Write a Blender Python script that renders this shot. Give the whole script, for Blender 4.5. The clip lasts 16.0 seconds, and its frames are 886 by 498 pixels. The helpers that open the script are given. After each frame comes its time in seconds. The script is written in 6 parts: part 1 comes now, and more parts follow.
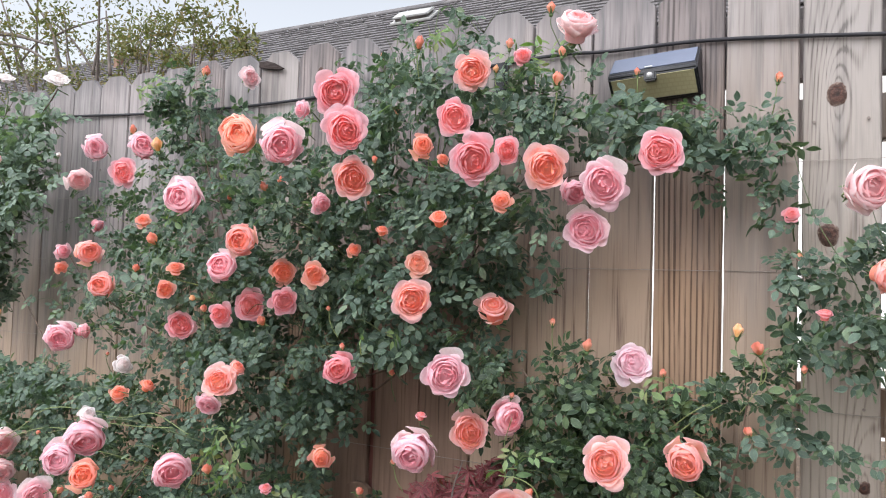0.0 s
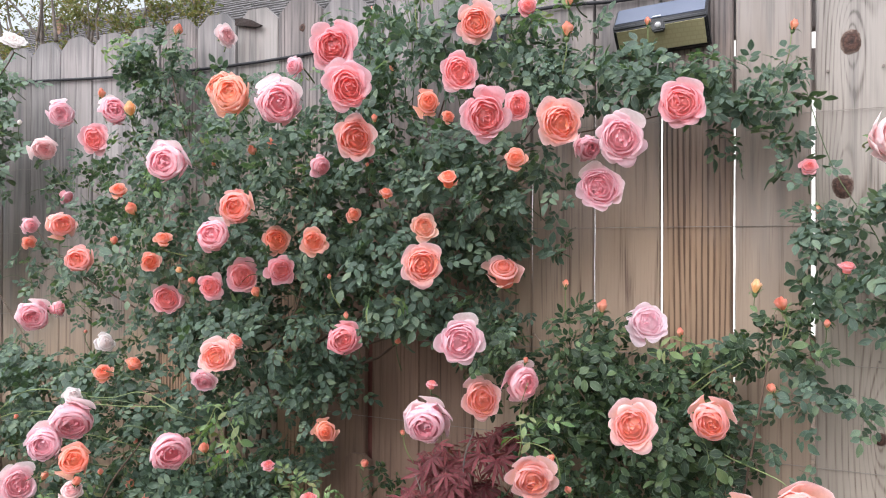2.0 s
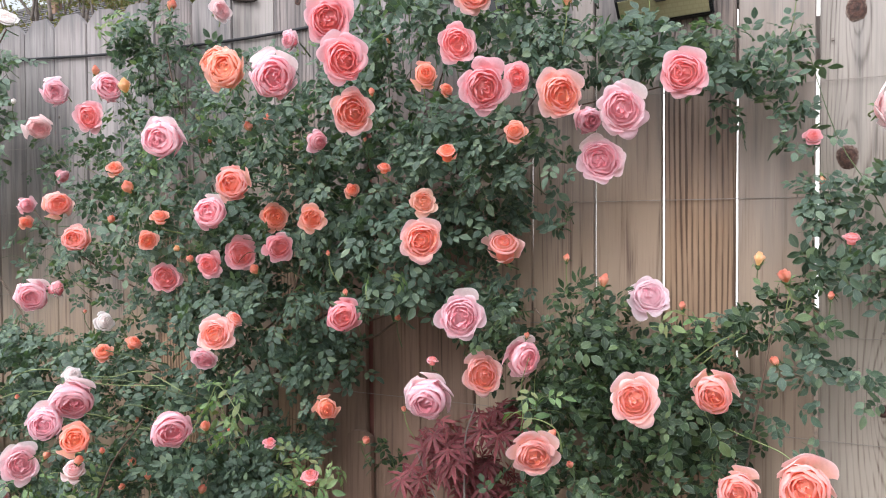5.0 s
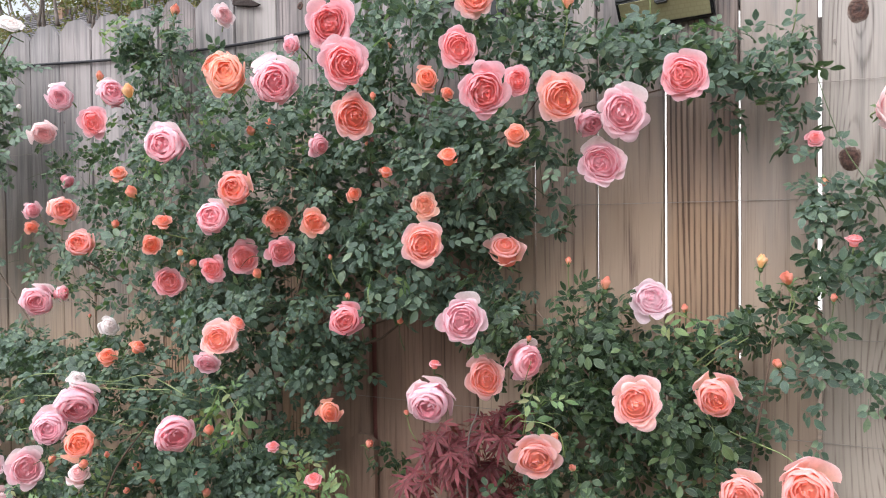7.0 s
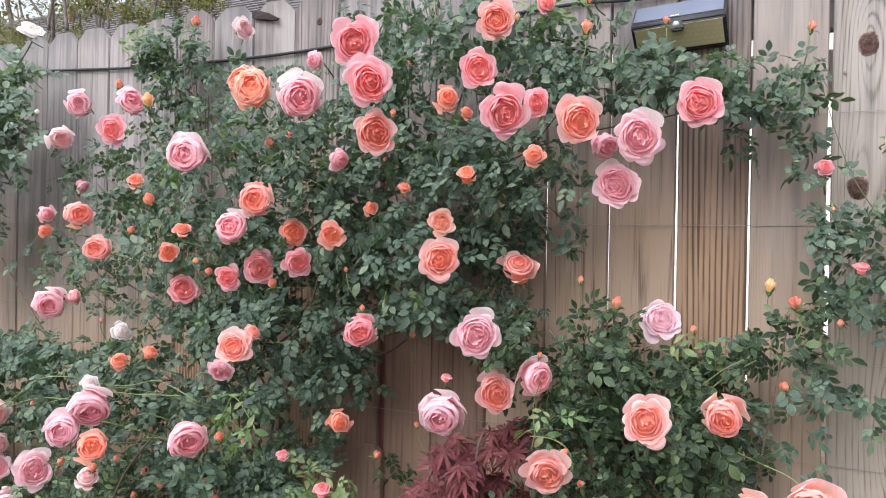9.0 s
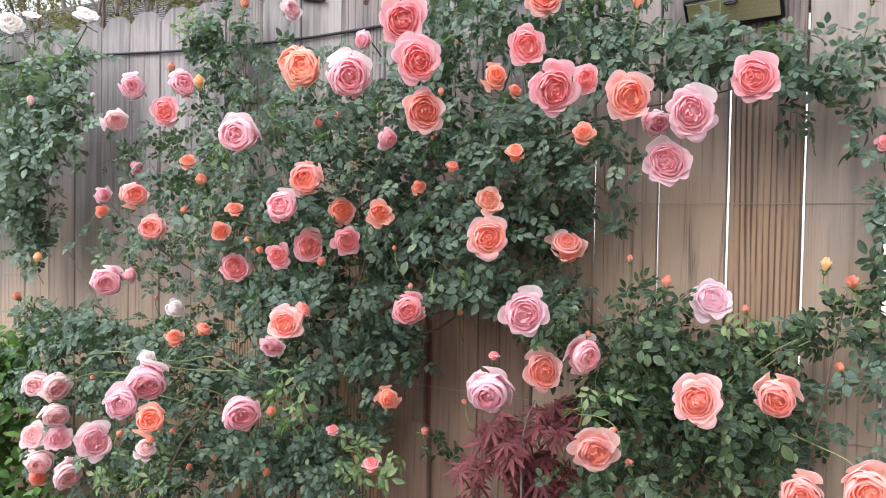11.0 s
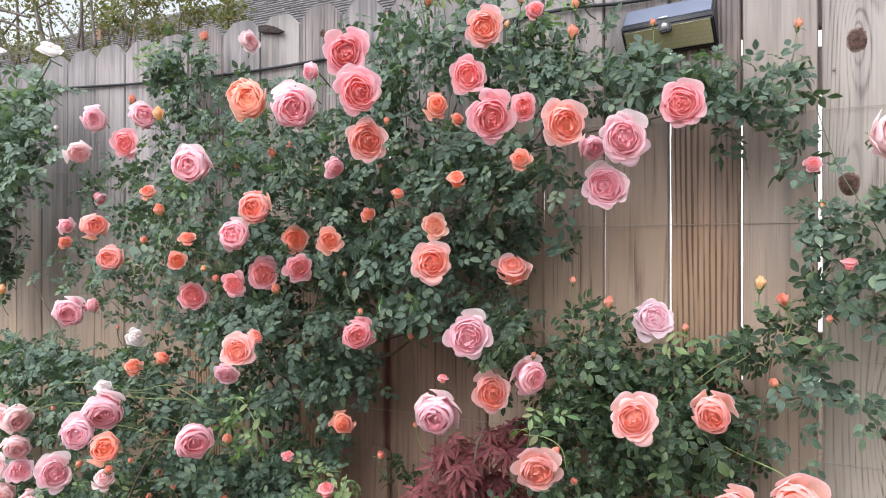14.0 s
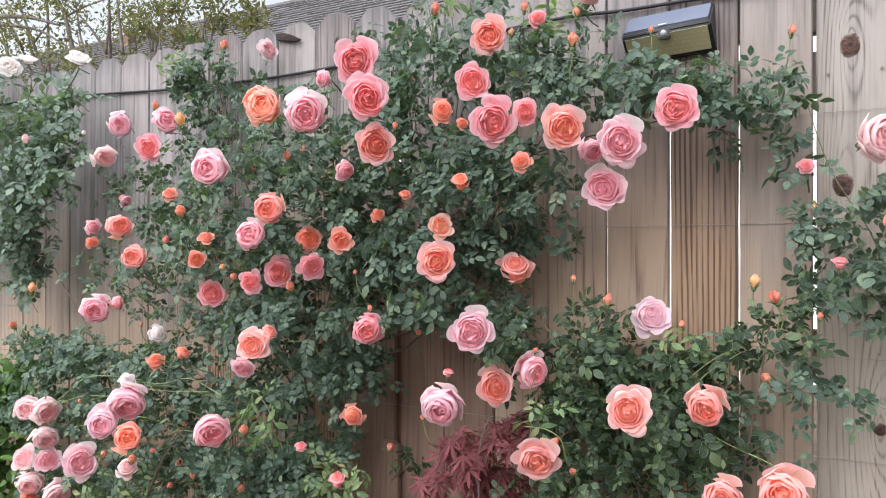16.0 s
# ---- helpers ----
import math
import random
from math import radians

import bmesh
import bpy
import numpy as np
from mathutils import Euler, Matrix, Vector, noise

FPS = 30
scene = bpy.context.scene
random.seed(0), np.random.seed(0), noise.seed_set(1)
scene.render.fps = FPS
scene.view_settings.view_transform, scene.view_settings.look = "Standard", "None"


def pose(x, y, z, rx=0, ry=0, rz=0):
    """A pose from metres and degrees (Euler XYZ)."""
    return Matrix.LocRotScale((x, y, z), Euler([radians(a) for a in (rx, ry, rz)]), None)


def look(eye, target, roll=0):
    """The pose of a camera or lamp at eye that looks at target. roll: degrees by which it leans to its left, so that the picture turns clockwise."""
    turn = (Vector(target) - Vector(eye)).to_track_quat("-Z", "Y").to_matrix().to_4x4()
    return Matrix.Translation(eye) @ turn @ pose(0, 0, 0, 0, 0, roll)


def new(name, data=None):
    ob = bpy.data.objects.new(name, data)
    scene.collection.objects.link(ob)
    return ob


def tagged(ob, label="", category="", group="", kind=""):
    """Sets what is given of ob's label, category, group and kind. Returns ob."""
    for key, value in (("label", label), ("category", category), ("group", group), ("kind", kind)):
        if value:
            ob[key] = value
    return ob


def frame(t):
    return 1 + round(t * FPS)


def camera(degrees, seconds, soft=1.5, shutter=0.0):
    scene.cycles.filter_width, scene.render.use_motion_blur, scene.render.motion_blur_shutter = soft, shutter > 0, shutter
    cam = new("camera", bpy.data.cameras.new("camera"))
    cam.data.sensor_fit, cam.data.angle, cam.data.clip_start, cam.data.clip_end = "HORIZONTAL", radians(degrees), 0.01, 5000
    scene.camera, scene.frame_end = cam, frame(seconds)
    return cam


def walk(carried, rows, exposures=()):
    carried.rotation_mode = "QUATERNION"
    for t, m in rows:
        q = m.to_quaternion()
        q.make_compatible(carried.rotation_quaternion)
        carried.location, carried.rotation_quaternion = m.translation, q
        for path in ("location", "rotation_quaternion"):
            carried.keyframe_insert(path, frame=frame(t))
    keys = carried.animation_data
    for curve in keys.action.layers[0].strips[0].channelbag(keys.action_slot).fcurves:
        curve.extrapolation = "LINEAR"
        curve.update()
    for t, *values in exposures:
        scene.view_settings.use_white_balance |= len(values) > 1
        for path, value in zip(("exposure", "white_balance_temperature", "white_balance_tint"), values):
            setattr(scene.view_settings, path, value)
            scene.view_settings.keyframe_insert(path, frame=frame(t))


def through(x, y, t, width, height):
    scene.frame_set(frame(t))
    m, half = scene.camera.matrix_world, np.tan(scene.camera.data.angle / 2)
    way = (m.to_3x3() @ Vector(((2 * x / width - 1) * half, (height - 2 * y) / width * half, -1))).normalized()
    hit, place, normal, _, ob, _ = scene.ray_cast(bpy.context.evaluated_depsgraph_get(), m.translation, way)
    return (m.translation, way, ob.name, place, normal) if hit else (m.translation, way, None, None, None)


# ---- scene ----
cam = camera(60.8, 16.0, soft=1.1)
PATH = [
    (0, (0.114, -1.642, 1.168), (-0.863, 0.101, 1.262), 1.8),
    (0.5, (0.099, -1.643, 1.167), (-0.826, 0.128, 1.254), 1.3),
    (1, (0.051, -1.646, 1.156), (-0.838, 0.144, 1.215), 1.0),
    (1.5, (0.012, -1.634, 1.158), (-0.869, 0.161, 1.186), 0.5),
    (2, (-0.005, -1.631, 1.16), (-0.88, 0.167, 1.168), 0.2),
    (2.5, (-0.009, -1.633, 1.153), (-0.878, 0.168, 1.156), 0.2),
    (3, (-0.016, -1.636, 1.153), (-0.883, 0.167, 1.137), 0.2),
    (3.5, (-0.02, -1.622, 1.146), (-0.883, 0.182, 1.118), 0.2),
    (4, (-0.018, -1.618, 1.149), (-0.884, 0.184, 1.108), 0.1),
    (6.5, (0.001, -1.613, 1.156), (-0.89, 0.177, 1.107), -0.8),
    (7, (0.0, -1.613, 1.157), (-0.893, 0.175, 1.113), -0.6),
    (7.5, (-0.017, -1.629, 1.161), (-0.897, 0.167, 1.149), 0.2),
    (8, (-0.016, -1.643, 1.167), (-0.892, 0.155, 1.168), 0.9),
    (10.5, (-0.031, -1.662, 1.152), (-0.96, 0.108, 1.106), 1.1),
    (11, (-0.029, -1.665, 1.155), (-1.01, 0.077, 1.096), 1.0),
    (11.5, (-0.039, -1.658, 1.149), (-1.058, 0.063, 1.09), 0.9),
    (12, (-0.048, -1.658, 1.143), (-1.095, 0.045, 1.084), 0.9),
    (12.5, (-0.027, -1.637, 1.151), (-1.053, 0.079, 1.093), 0.6),
    (13, (-0.002, -1.629, 1.15), (-0.95, 0.132, 1.113), 0.3),
    (13.5, (0.03, -1.643, 1.154), (-0.911, 0.122, 1.14), 0.1),
    (14, (0.06, -1.65, 1.159), (-0.898, 0.106, 1.163), 0.0),
    (14.5, (0.088, -1.656, 1.158), (-0.883, 0.092, 1.168), -0.1),
    (15, (0.093, -1.665, 1.154), (-0.893, 0.075, 1.169), -0.1),
    (15.5, (0.108, -1.675, 1.151), (-0.891, 0.058, 1.168), 0.0),
    (16, (0.122, -1.689, 1.15), (-0.888, 0.037, 1.163), 0.1),
]
walk(cam, [(t, look(eye, target, roll)) for t, eye, target, roll in PATH],
     exposures=((0, 0.55), (2, 0.60), (7.5, 0.61), (10.5, 0.67), (12, 0.69), (13.5, 0.64), (16, 0.60)))

# ---- light ----
world = bpy.data.worlds.new("overcast_sky")
scene.world = world
world.use_nodes = True
wt = world.node_tree
wt.nodes.clear()
sky = wt.nodes.new("ShaderNodeTexSky")
sky.sky_type = "NISHITA"
sky.sun_disc = False
sky.sun_elevation, sky.sun_rotation = radians(53), radians(195)
sky.air_density, sky.dust_density, sky.ozone_density = 1.0, 3.0, 1.0
soft = wt.nodes.new("ShaderNodeHueSaturation")
soft.inputs["Saturation"].default_value = 0.30
back = wt.nodes.new("ShaderNodeBackground")
back.inputs["Strength"].default_value = 0.185
wout = wt.nodes.new("ShaderNodeOutputWorld")
wt.links.new(sky.outputs[0], soft.inputs["Color"])
wt.links.new(soft.outputs[0], back.inputs["Color"])
wt.links.new(back.outputs[0], wout.inputs["Surface"])

sun_data = bpy.data.lights.new("sun", "SUN")
sun_data.energy, sun_data.angle, sun_data.color = 3.35, radians(80), (0.93, 0.945, 1.0)
sun = new("sun", sun_data)
sun.matrix_world = look((-1.1, -4.3, 5.9), (0, 0, 0))


# ---- materials ----
def material(name):
    m = bpy.data.materials.new(name)
    m.use_nodes = True
    nt = m.node_tree
    bsdf = nt.nodes["Principled BSDF"]
    return m, nt, bsdf


def node(nt, kind, **inputs):
    n = nt.nodes.new(kind)
    for key, value in inputs.items():
        n.inputs[key.replace("_", " ")].default_value = value
    return n


def ramp(nt, source, *stops):
    r = nt.nodes.new("ShaderNodeValToRGB")
    e = r.color_ramp.elements
    while len(e) < len(stops):
        e.new(0.5)
    for el, (p, c) in zip(e, stops):
        el.position, el.color = p, (*c, 1)
    nt.links.new(source, r.inputs[0])
    return r.outputs[0]


def mix(nt, fac, a, b, how="MIX"):
    n = nt.nodes.new("ShaderNodeMix")
    n.data_type, n.blend_type = "RGBA", how
    for sock, v in ((n.inputs[0], fac), (n.inputs[6], a), (n.inputs[7], b)):
        if isinstance(v, (int, float)):
            sock.default_value = v
        elif isinstance(v, tuple):
            sock.default_value = (*v, 1)
        else:
            nt.links.new(v, sock)
    return n.outputs[2]


def calc(nt, op, a, b=0.0):
    n = nt.nodes.new("ShaderNodeMath")
    n.operation = op
    for sock, v in zip(n.inputs, (a, b)):
        if isinstance(v, (int, float)):
            sock.default_value = v
        else:
            nt.links.new(v, sock)
    return n.outputs[0]


def bump(nt, bsdf, height, strength, distance):
    b = node(nt, "ShaderNodeBump", Strength=strength, Distance=distance)
    nt.links.new(height, b.inputs["Height"])
    nt.links.new(b.outputs[0], bsdf.inputs["Normal"])


def coords(nt, scale=(1, 1, 1), shift=None, space="Object"):
    tc = nt.nodes.new("ShaderNodeTexCoord")
    mp = nt.nodes.new("ShaderNodeMapping")
    mp.inputs["Scale"].default_value = scale
    nt.links.new(tc.outputs[space], mp.inputs["Vector"])
    if shift is not None:
        nt.links.new(shift, mp.inputs["Location"])
    return mp.outputs[0]


def noise_tex(nt, vector, scale, detail=4.0, rough=0.55, warp=0.0):
    n = node(nt, "ShaderNodeTexNoise", Scale=scale, Detail=detail, Roughness=rough, Distortion=warp)
    nt.links.new(vector, n.inputs["Vector"])
    return n.outputs["Fac"]


def spread(nt, vary):
    """A shift of the pattern that differs from piece to piece."""
    info = nt.nodes.new("ShaderNodeObjectInfo")
    c = nt.nodes.new("ShaderNodeCombineXYZ")
    for i, k in enumerate((37.0, 91.0, 53.0)):
        nt.links.new(calc(nt, "MULTIPLY", info.outputs["Random"], k * vary), c.inputs[i])
    return c.outputs[0], info.outputs["Random"]


def wood(name, light, dark, grey, lines, relief, knots=(), flow=26.0):
    """Sawn fence timber, upright grain with flame figure round its knots, weathered grey towards the top and along the older boards."""
    m, nt, bsdf = material(name)
    shift, rnd = spread(nt, 1.0)
    v = coords(nt, (1, 1, 1))
    slow = coords(nt, (1.0, 1.0, 0.10), shift)
    flame = noise_tex(nt, slow, 8.0, 2.0, 0.5, 0.5)
    sep = nt.nodes.new("ShaderNodeSeparateXYZ")
    nt.links.new(v, sep.inputs[0])
    band = calc(nt, "ADD", calc(nt, "MULTIPLY", sep.outputs[0], lines), calc(nt, "MULTIPLY", flame, flow))
    for kx, kz in knots:
        dx = calc(nt, "SUBTRACT", sep.outputs[0], kx)
        dz = calc(nt, "MULTIPLY", calc(nt, "SUBTRACT", sep.outputs[2], kz), 0.24)
        dist = calc(nt, "SQRT", calc(nt, "ADD", calc(nt, "MULTIPLY", dx, dx), calc(nt, "MULTIPLY", dz, dz)))
        band = calc(nt, "ADD", band, calc(nt, "MULTIPLY", calc(nt, "EXPONENT", calc(nt, "MULTIPLY", calc(nt, "ADD", dist, calc(nt, "MULTIPLY", calc(nt, "SUBTRACT", flame, 0.5), 0.05)), -30.0)), 44.0))
    wear = ramp(nt, noise_tex(nt, coords(nt, (1, 1, 0.12), shift), 22.0, 3.0, 0.6), (0.35, (0.25, 0.25, 0.25)), (0.62, (1, 1, 1)))
    rings = calc(nt, "POWER", calc(nt, "ADD", calc(nt, "MULTIPLY", calc(nt, "SINE", band), 0.5), 0.5), 3.0 if knots else 2.4)
    fine = noise_tex(nt, coords(nt, (1, 1, 0.018), shift), 330.0, 3.0, 0.6)
    streak = noise_tex(nt, coords(nt, (1, 1, 0.04), shift), 60.0, 5.0, 0.65)
    stain = noise_tex(nt, coords(nt, (1, 1, 0.35), shift), 6.0, 5.0, 0.6)
    wide = noise_tex(nt, coords(nt, (1, 1, 0.10), shift), 14.0, 3.0, 0.6)
    grain = calc(nt, "ADD", calc(nt, "MULTIPLY", rings if knots else calc(nt, "MULTIPLY", rings, wear), -0.21 if knots else -0.40 if lines > 500 else -0.17), calc(nt, "ADD", calc(nt, "MULTIPLY", fine, 0.62), calc(nt, "MULTIPLY", streak, 0.82)))
    col = ramp(nt, grain, (0.41, dark), (0.53, tuple(0.40 * a + 0.60 * b for a, b in zip(dark, light))), (0.67, light))
    tone = ramp(nt, rnd, (0.0, (0.86, 0.83, 0.82)), (0.5, (1.0, 0.98, 0.97)), (1.0, (1.12, 1.07, 1.05)))
    col = mix(nt, 1.0, col, tone, "MULTIPLY")
    geo = nt.nodes.new("ShaderNodeNewGeometry")
    gs = nt.nodes.new("ShaderNodeSeparateXYZ")
    nt.links.new(geo.outputs["Position"], gs.inputs[0])
    weather = nt.nodes.new("ShaderNodeMapRange")
    weather.inputs["From Min"].default_value, weather.inputs["From Max"].default_value = 1.10, 1.70
    age = nt.nodes.new("ShaderNodeMapRange")
    age.inputs["From Min"].default_value, age.inputs["From Max"].default_value = -0.9, -2.0
    age.inputs["To Max"].default_value = 0.34
    nt.links.new(gs.outputs[0], age.inputs["Value"])
    height = calc(nt, "ADD", gs.outputs[2], age.outputs[0])
    nt.links.new(calc(nt, "ADD", height, calc(nt, "MULTIPLY", calc(nt, "SUBTRACT", stain, 0.5), 0.7)), weather.inputs["Value"])
    greyed = ramp(nt, grain, (0.40, tuple(c * 0.45 for c in grey)), (0.52, tuple(c * 0.84 for c in grey)), (0.69, tuple(c * 1.10 for c in grey)))
    greyed = mix(nt, 1.0, greyed, tone, "MULTIPLY")
    col = mix(nt, calc(nt, "MULTIPLY", weather.outputs[0], 0.88), col, greyed)
    col = mix(nt, ramp(nt, wide, (0.45, (0, 0, 0)), (0.75, (0.38, 0.38, 0.38))), col, tuple(0.5 * c for c in dark))
    mildew = noise_tex(nt, coords(nt, (1, 1, 0.055), shift), 42.0, 4.0, 0.6)
    col = mix(nt, calc(nt, "MULTIPLY", weather.outputs[0], ramp(nt, mildew, (0.47, (0, 0, 0)), (0.66, (0.75, 0.75, 0.75)))), col, tuple(c * 0.40 for c in grey))
    tips = nt.nodes.new("ShaderNodeMapRange")
    tips.inputs["From Min"].default_value, tips.inputs["From Max"].default_value = 1.765, 1.835
    nt.links.new(calc(nt, "ADD", gs.outputs[2], calc(nt, "MULTIPLY", calc(nt, "SUBTRACT", streak, 0.5), 0.16)), tips.inputs["Value"])
    col = mix(nt, calc(nt, "MULTIPLY", tips.outputs[0], 0.55), col, tuple(c * 0.42 for c in grey))
    nt.links.new(col, bsdf.inputs["Base Color"])
    bsdf.inputs["Roughness"].default_value = 0.85
    bump(nt, bsdf, grain, 0.8, relief)
    return m


def leafy(name, *tints, gloss=0.46, through=0.28):
    """Leaf with a paler rib and tints that change from leaf to leaf."""
    m, nt, bsdf = material(name)
    geo = nt.nodes.new("ShaderNodeNewGeometry")
    info = nt.nodes.new("ShaderNodeObjectInfo")
    r = calc(nt, "FRACT", calc(nt, "ADD", geo.outputs["Random Per Island"], info.outputs["Random"]))
    n = len(tints) - 1
    col = ramp(nt, r, *[((i / n) ** 0.75, t) for i, t in enumerate(tints)])
    mott = noise_tex(nt, coords(nt), 60.0, 3.0)
    col = mix(nt, 1.0, col, ramp(nt, mott, (0.3, (0.72, 0.74, 0.74)), (0.7, (1.15, 1.15, 1.1))), "MULTIPLY")
    uv = nt.nodes.new("ShaderNodeUVMap")
    sep = nt.nodes.new("ShaderNodeSeparateXYZ")
    nt.links.new(uv.outputs[0], sep.inputs[0])
    rib = calc(nt, "LESS_THAN", calc(nt, "ABSOLUTE", calc(nt, "SUBTRACT", sep.outputs[0], 0.5)), 0.022)
    col = mix(nt, calc(nt, "MULTIPLY", rib, 0.30), col, (0.18, 0.24, 0.12))
    veins = node(nt, "ShaderNodeTexWave", Scale=5.0, Distortion=2.5, Detail=2.0)
    veins.bands_direction = "DIAGONAL"
    nt.links.new(uv.outputs[0], veins.inputs["Vector"])
    col = mix(nt, 1.0, col, ramp(nt, veins.outputs["Fac"], (0.2, (0.84, 0.85, 0.86)), (0.9, (1.2, 1.18, 1.12))), "MULTIPLY")
    # paler margin: light caught along the toothed edge, put into the colour
    rim = calc(nt, "GREATER_THAN", calc(nt, "ABSOLUTE", calc(nt, "SUBTRACT", sep.outputs[0], 0.5)), 0.435)
    col = mix(nt, calc(nt, "MULTIPLY", rim, 0.42), col, (0.24, 0.31, 0.24))
    nt.links.new(col, bsdf.inputs["Base Color"])
    bsdf.inputs["Roughness"].default_value = gloss
    bsdf.inputs["Specular IOR Level"].default_value = 0.48
    bump(nt, bsdf, veins.outputs["Fac"], 0.35, 0.0012)
    tr = nt.nodes.new("ShaderNodeBsdfTranslucent")
    nt.links.new(mix(nt, 1.0, col, (1.3, 1.5, 0.6), "MULTIPLY"), tr.inputs["Color"])
    ms = nt.nodes.new("ShaderNodeMixShader")
    ms.inputs[0].default_value = through
    nt.links.new(bsdf.outputs[0], ms.inputs[1])
    nt.links.new(tr.outputs[0], ms.inputs[2])
    nt.links.new(ms.outputs[0], nt.nodes["Material Output"].inputs["Surface"])
    return m


def petal_material(name, heart, middle, outer, edge, claw=None):
    """Rose petal: pigment runs from the heart to the outer ring and pales towards each rim, where caught light is
    coloured in too.
    """
    m, nt, bsdf = material(name)
    uv = nt.nodes.new("ShaderNodeUVMap")
    sep = nt.nodes.new("ShaderNodeSeparateXYZ")
    nt.links.new(uv.outputs[0], sep.inputs[0])
    blot = noise_tex(nt, coords(nt), 30.0, 3.0)
    ring = calc(nt, "ADD", sep.outputs[1], calc(nt, "MULTIPLY", calc(nt, "SUBTRACT", blot, 0.5), 0.35))
    col = ramp(nt, ring, (0.0, heart), (0.5, middle), (0.95, outer))
    rim = calc(nt, "POWER", sep.outputs[0], 2.1)
    col = mix(nt, calc(nt, "MULTIPLY", calc(nt, "MULTIPLY", rim, 0.85), calc(nt, "ADD", 0.30, calc(nt, "MULTIPLY", sep.outputs[1], 0.65))), col, edge)
    root = calc(nt, "POWER", calc(nt, "SUBTRACT", 1.0, sep.outputs[0]), 1.5)
    col = mix(nt, calc(nt, "MULTIPLY", root, 0.40 if claw is None else 0.70), col, claw or heart)
    vein = noise_tex(nt, coords(nt, (1, 1, 0.25)), 9.0, 4.0, 0.6)
    col = mix(nt, 1.0, col, ramp(nt, vein, (0.3, (0.93, 0.90, 0.91)), (0.7, (1.03, 1.04, 1.04))), "MULTIPLY")
    info = nt.nodes.new("ShaderNodeObjectInfo")
    col = mix(nt, 1.0, col, ramp(nt, info.outputs["Random"], (0.0, (0.93, 0.90, 0.92)), (1.0, (1.04, 1.06, 1.04))), "MULTIPLY")
    nt.links.new(col, bsdf.inputs["Base Color"])
    bsdf.inputs["Roughness"].default_value = 0.62
    bsdf.inputs["Specular IOR Level"].default_value = 0.25
    bsdf.inputs["Sheen Weight"].default_value = 0.15
    bump(nt, bsdf, noise_tex(nt, coords(nt), 120.0, 2.0), 0.12, 0.002)
    tr = nt.nodes.new("ShaderNodeBsdfTranslucent")
    nt.links.new(col, tr.inputs["Color"])
    ms = nt.nodes.new("ShaderNodeMixShader")
    ms.inputs[0].default_value = 0.56
    nt.links.new(bsdf.outputs[0], ms.inputs[1])
    nt.links.new(tr.outputs[0], ms.inputs[2])
    nt.links.new(ms.outputs[0], nt.nodes["Material Output"].inputs["Surface"])
    return m


def plain(name, a, b, scale, rough, metal=0.0, relief=0.0):
    m, nt, bsdf = material(name)
    v = coords(nt)
    f = noise_tex(nt, v, scale, 6.0, 0.6)
    nt.links.new(ramp(nt, f, (0.3, a), (0.7, b)), bsdf.inputs["Base Color"])
    bsdf.inputs["Roughness"].default_value = rough
    bsdf.inputs["Metallic"].default_value = metal
    if relief:
        bump(nt, bsdf, f, 0.5, relief)
    return m


WOOD = wood("weathered_cedar", (0.350, 0.264, 0.196), (0.140, 0.094, 0.072), (0.240, 0.233, 0.246), 330.0, 0.0016, (), 44.0)
WOOD_COMBED = wood("combed_cedar", (0.330, 0.224, 0.147), (0.105, 0.062, 0.040), (0.200, 0.186, 0.194), 560.0, 0.004, (), 15.0)
# brown boards whose colour also holds the shade of the foliage before them
WOOD_BROWN_SHADED = wood("brown_shaded_cedar", (0.225, 0.150, 0.112), (0.085, 0.052, 0.038), (0.235, 0.226, 0.238), 400.0, 0.003, (), 30.0)
WOOD_PALE = wood("pale_pine", (0.335, 0.260, 0.200), (0.160, 0.112, 0.084), (0.292, 0.279, 0.280), 380.0, 0.0012, (), 40.0)
WOOD_KNOTTY = wood("knotty_pine", (0.372, 0.332, 0.286), (0.165, 0.132, 0.110), (0.305, 0.291, 0.285), 330.0, 0.0016, ((-0.008, 1.563), (-0.022, 1.290), (0.040, 0.812)), 40.0)
KNOT, ntk, bk = material("knot_wood")
kuv = ntk.nodes.new("ShaderNodeUVMap")
ksep = ntk.nodes.new("ShaderNodeSeparateXYZ")
ntk.links.new(kuv.outputs[0], ksep.inputs[0])
crack = noise_tex(ntk, coords(ntk), 95.0, 5.0, 0.7)
reach = calc(ntk, "ADD", ksep.outputs[0], calc(ntk, "MULTIPLY", calc(ntk, "SUBTRACT", crack, 0.5), 1.1))
ntk.links.new(ramp(ntk, reach, (0.15, (0.020, 0.010, 0.008)), (0.45, (0.088, 0.040, 0.029)), (0.68, (0.042, 0.021, 0.016)), (0.86, (0.100, 0.058, 0.044)), (1.0, (0.21, 0.165, 0.145))), bk.inputs["Base Color"])
bk.inputs["Roughness"].default_value = 0.8
bump(ntk, bk, crack, 0.9, 0.006)
LEAF = leafy("rose_leaf", (0.046, 0.080, 0.062), (0.068, 0.113, 0.088), (0.098, 0.154, 0.116), (0.165, 0.225, 0.150))
# pale grey-green tints: the haze over the far bush is put into the colour
LEAF_HAZED = leafy("hazed_rose_leaf", (0.094, 0.142, 0.122), (0.145, 0.205, 0.170), (0.210, 0.280, 0.230))
LEAF_WARM = leafy("green_rose_leaf", (0.015, 0.033, 0.017), (0.027, 0.056, 0.027), (0.048, 0.086, 0.039), (0.115, 0.168, 0.074), gloss=0.48)
LEAF_YOUNG = leafy("young_rose_leaf", (0.11, 0.20, 0.085), (0.16, 0.26, 0.11), (0.21, 0.29, 0.13), (0.24, 0.24, 0.12), through=0.35)
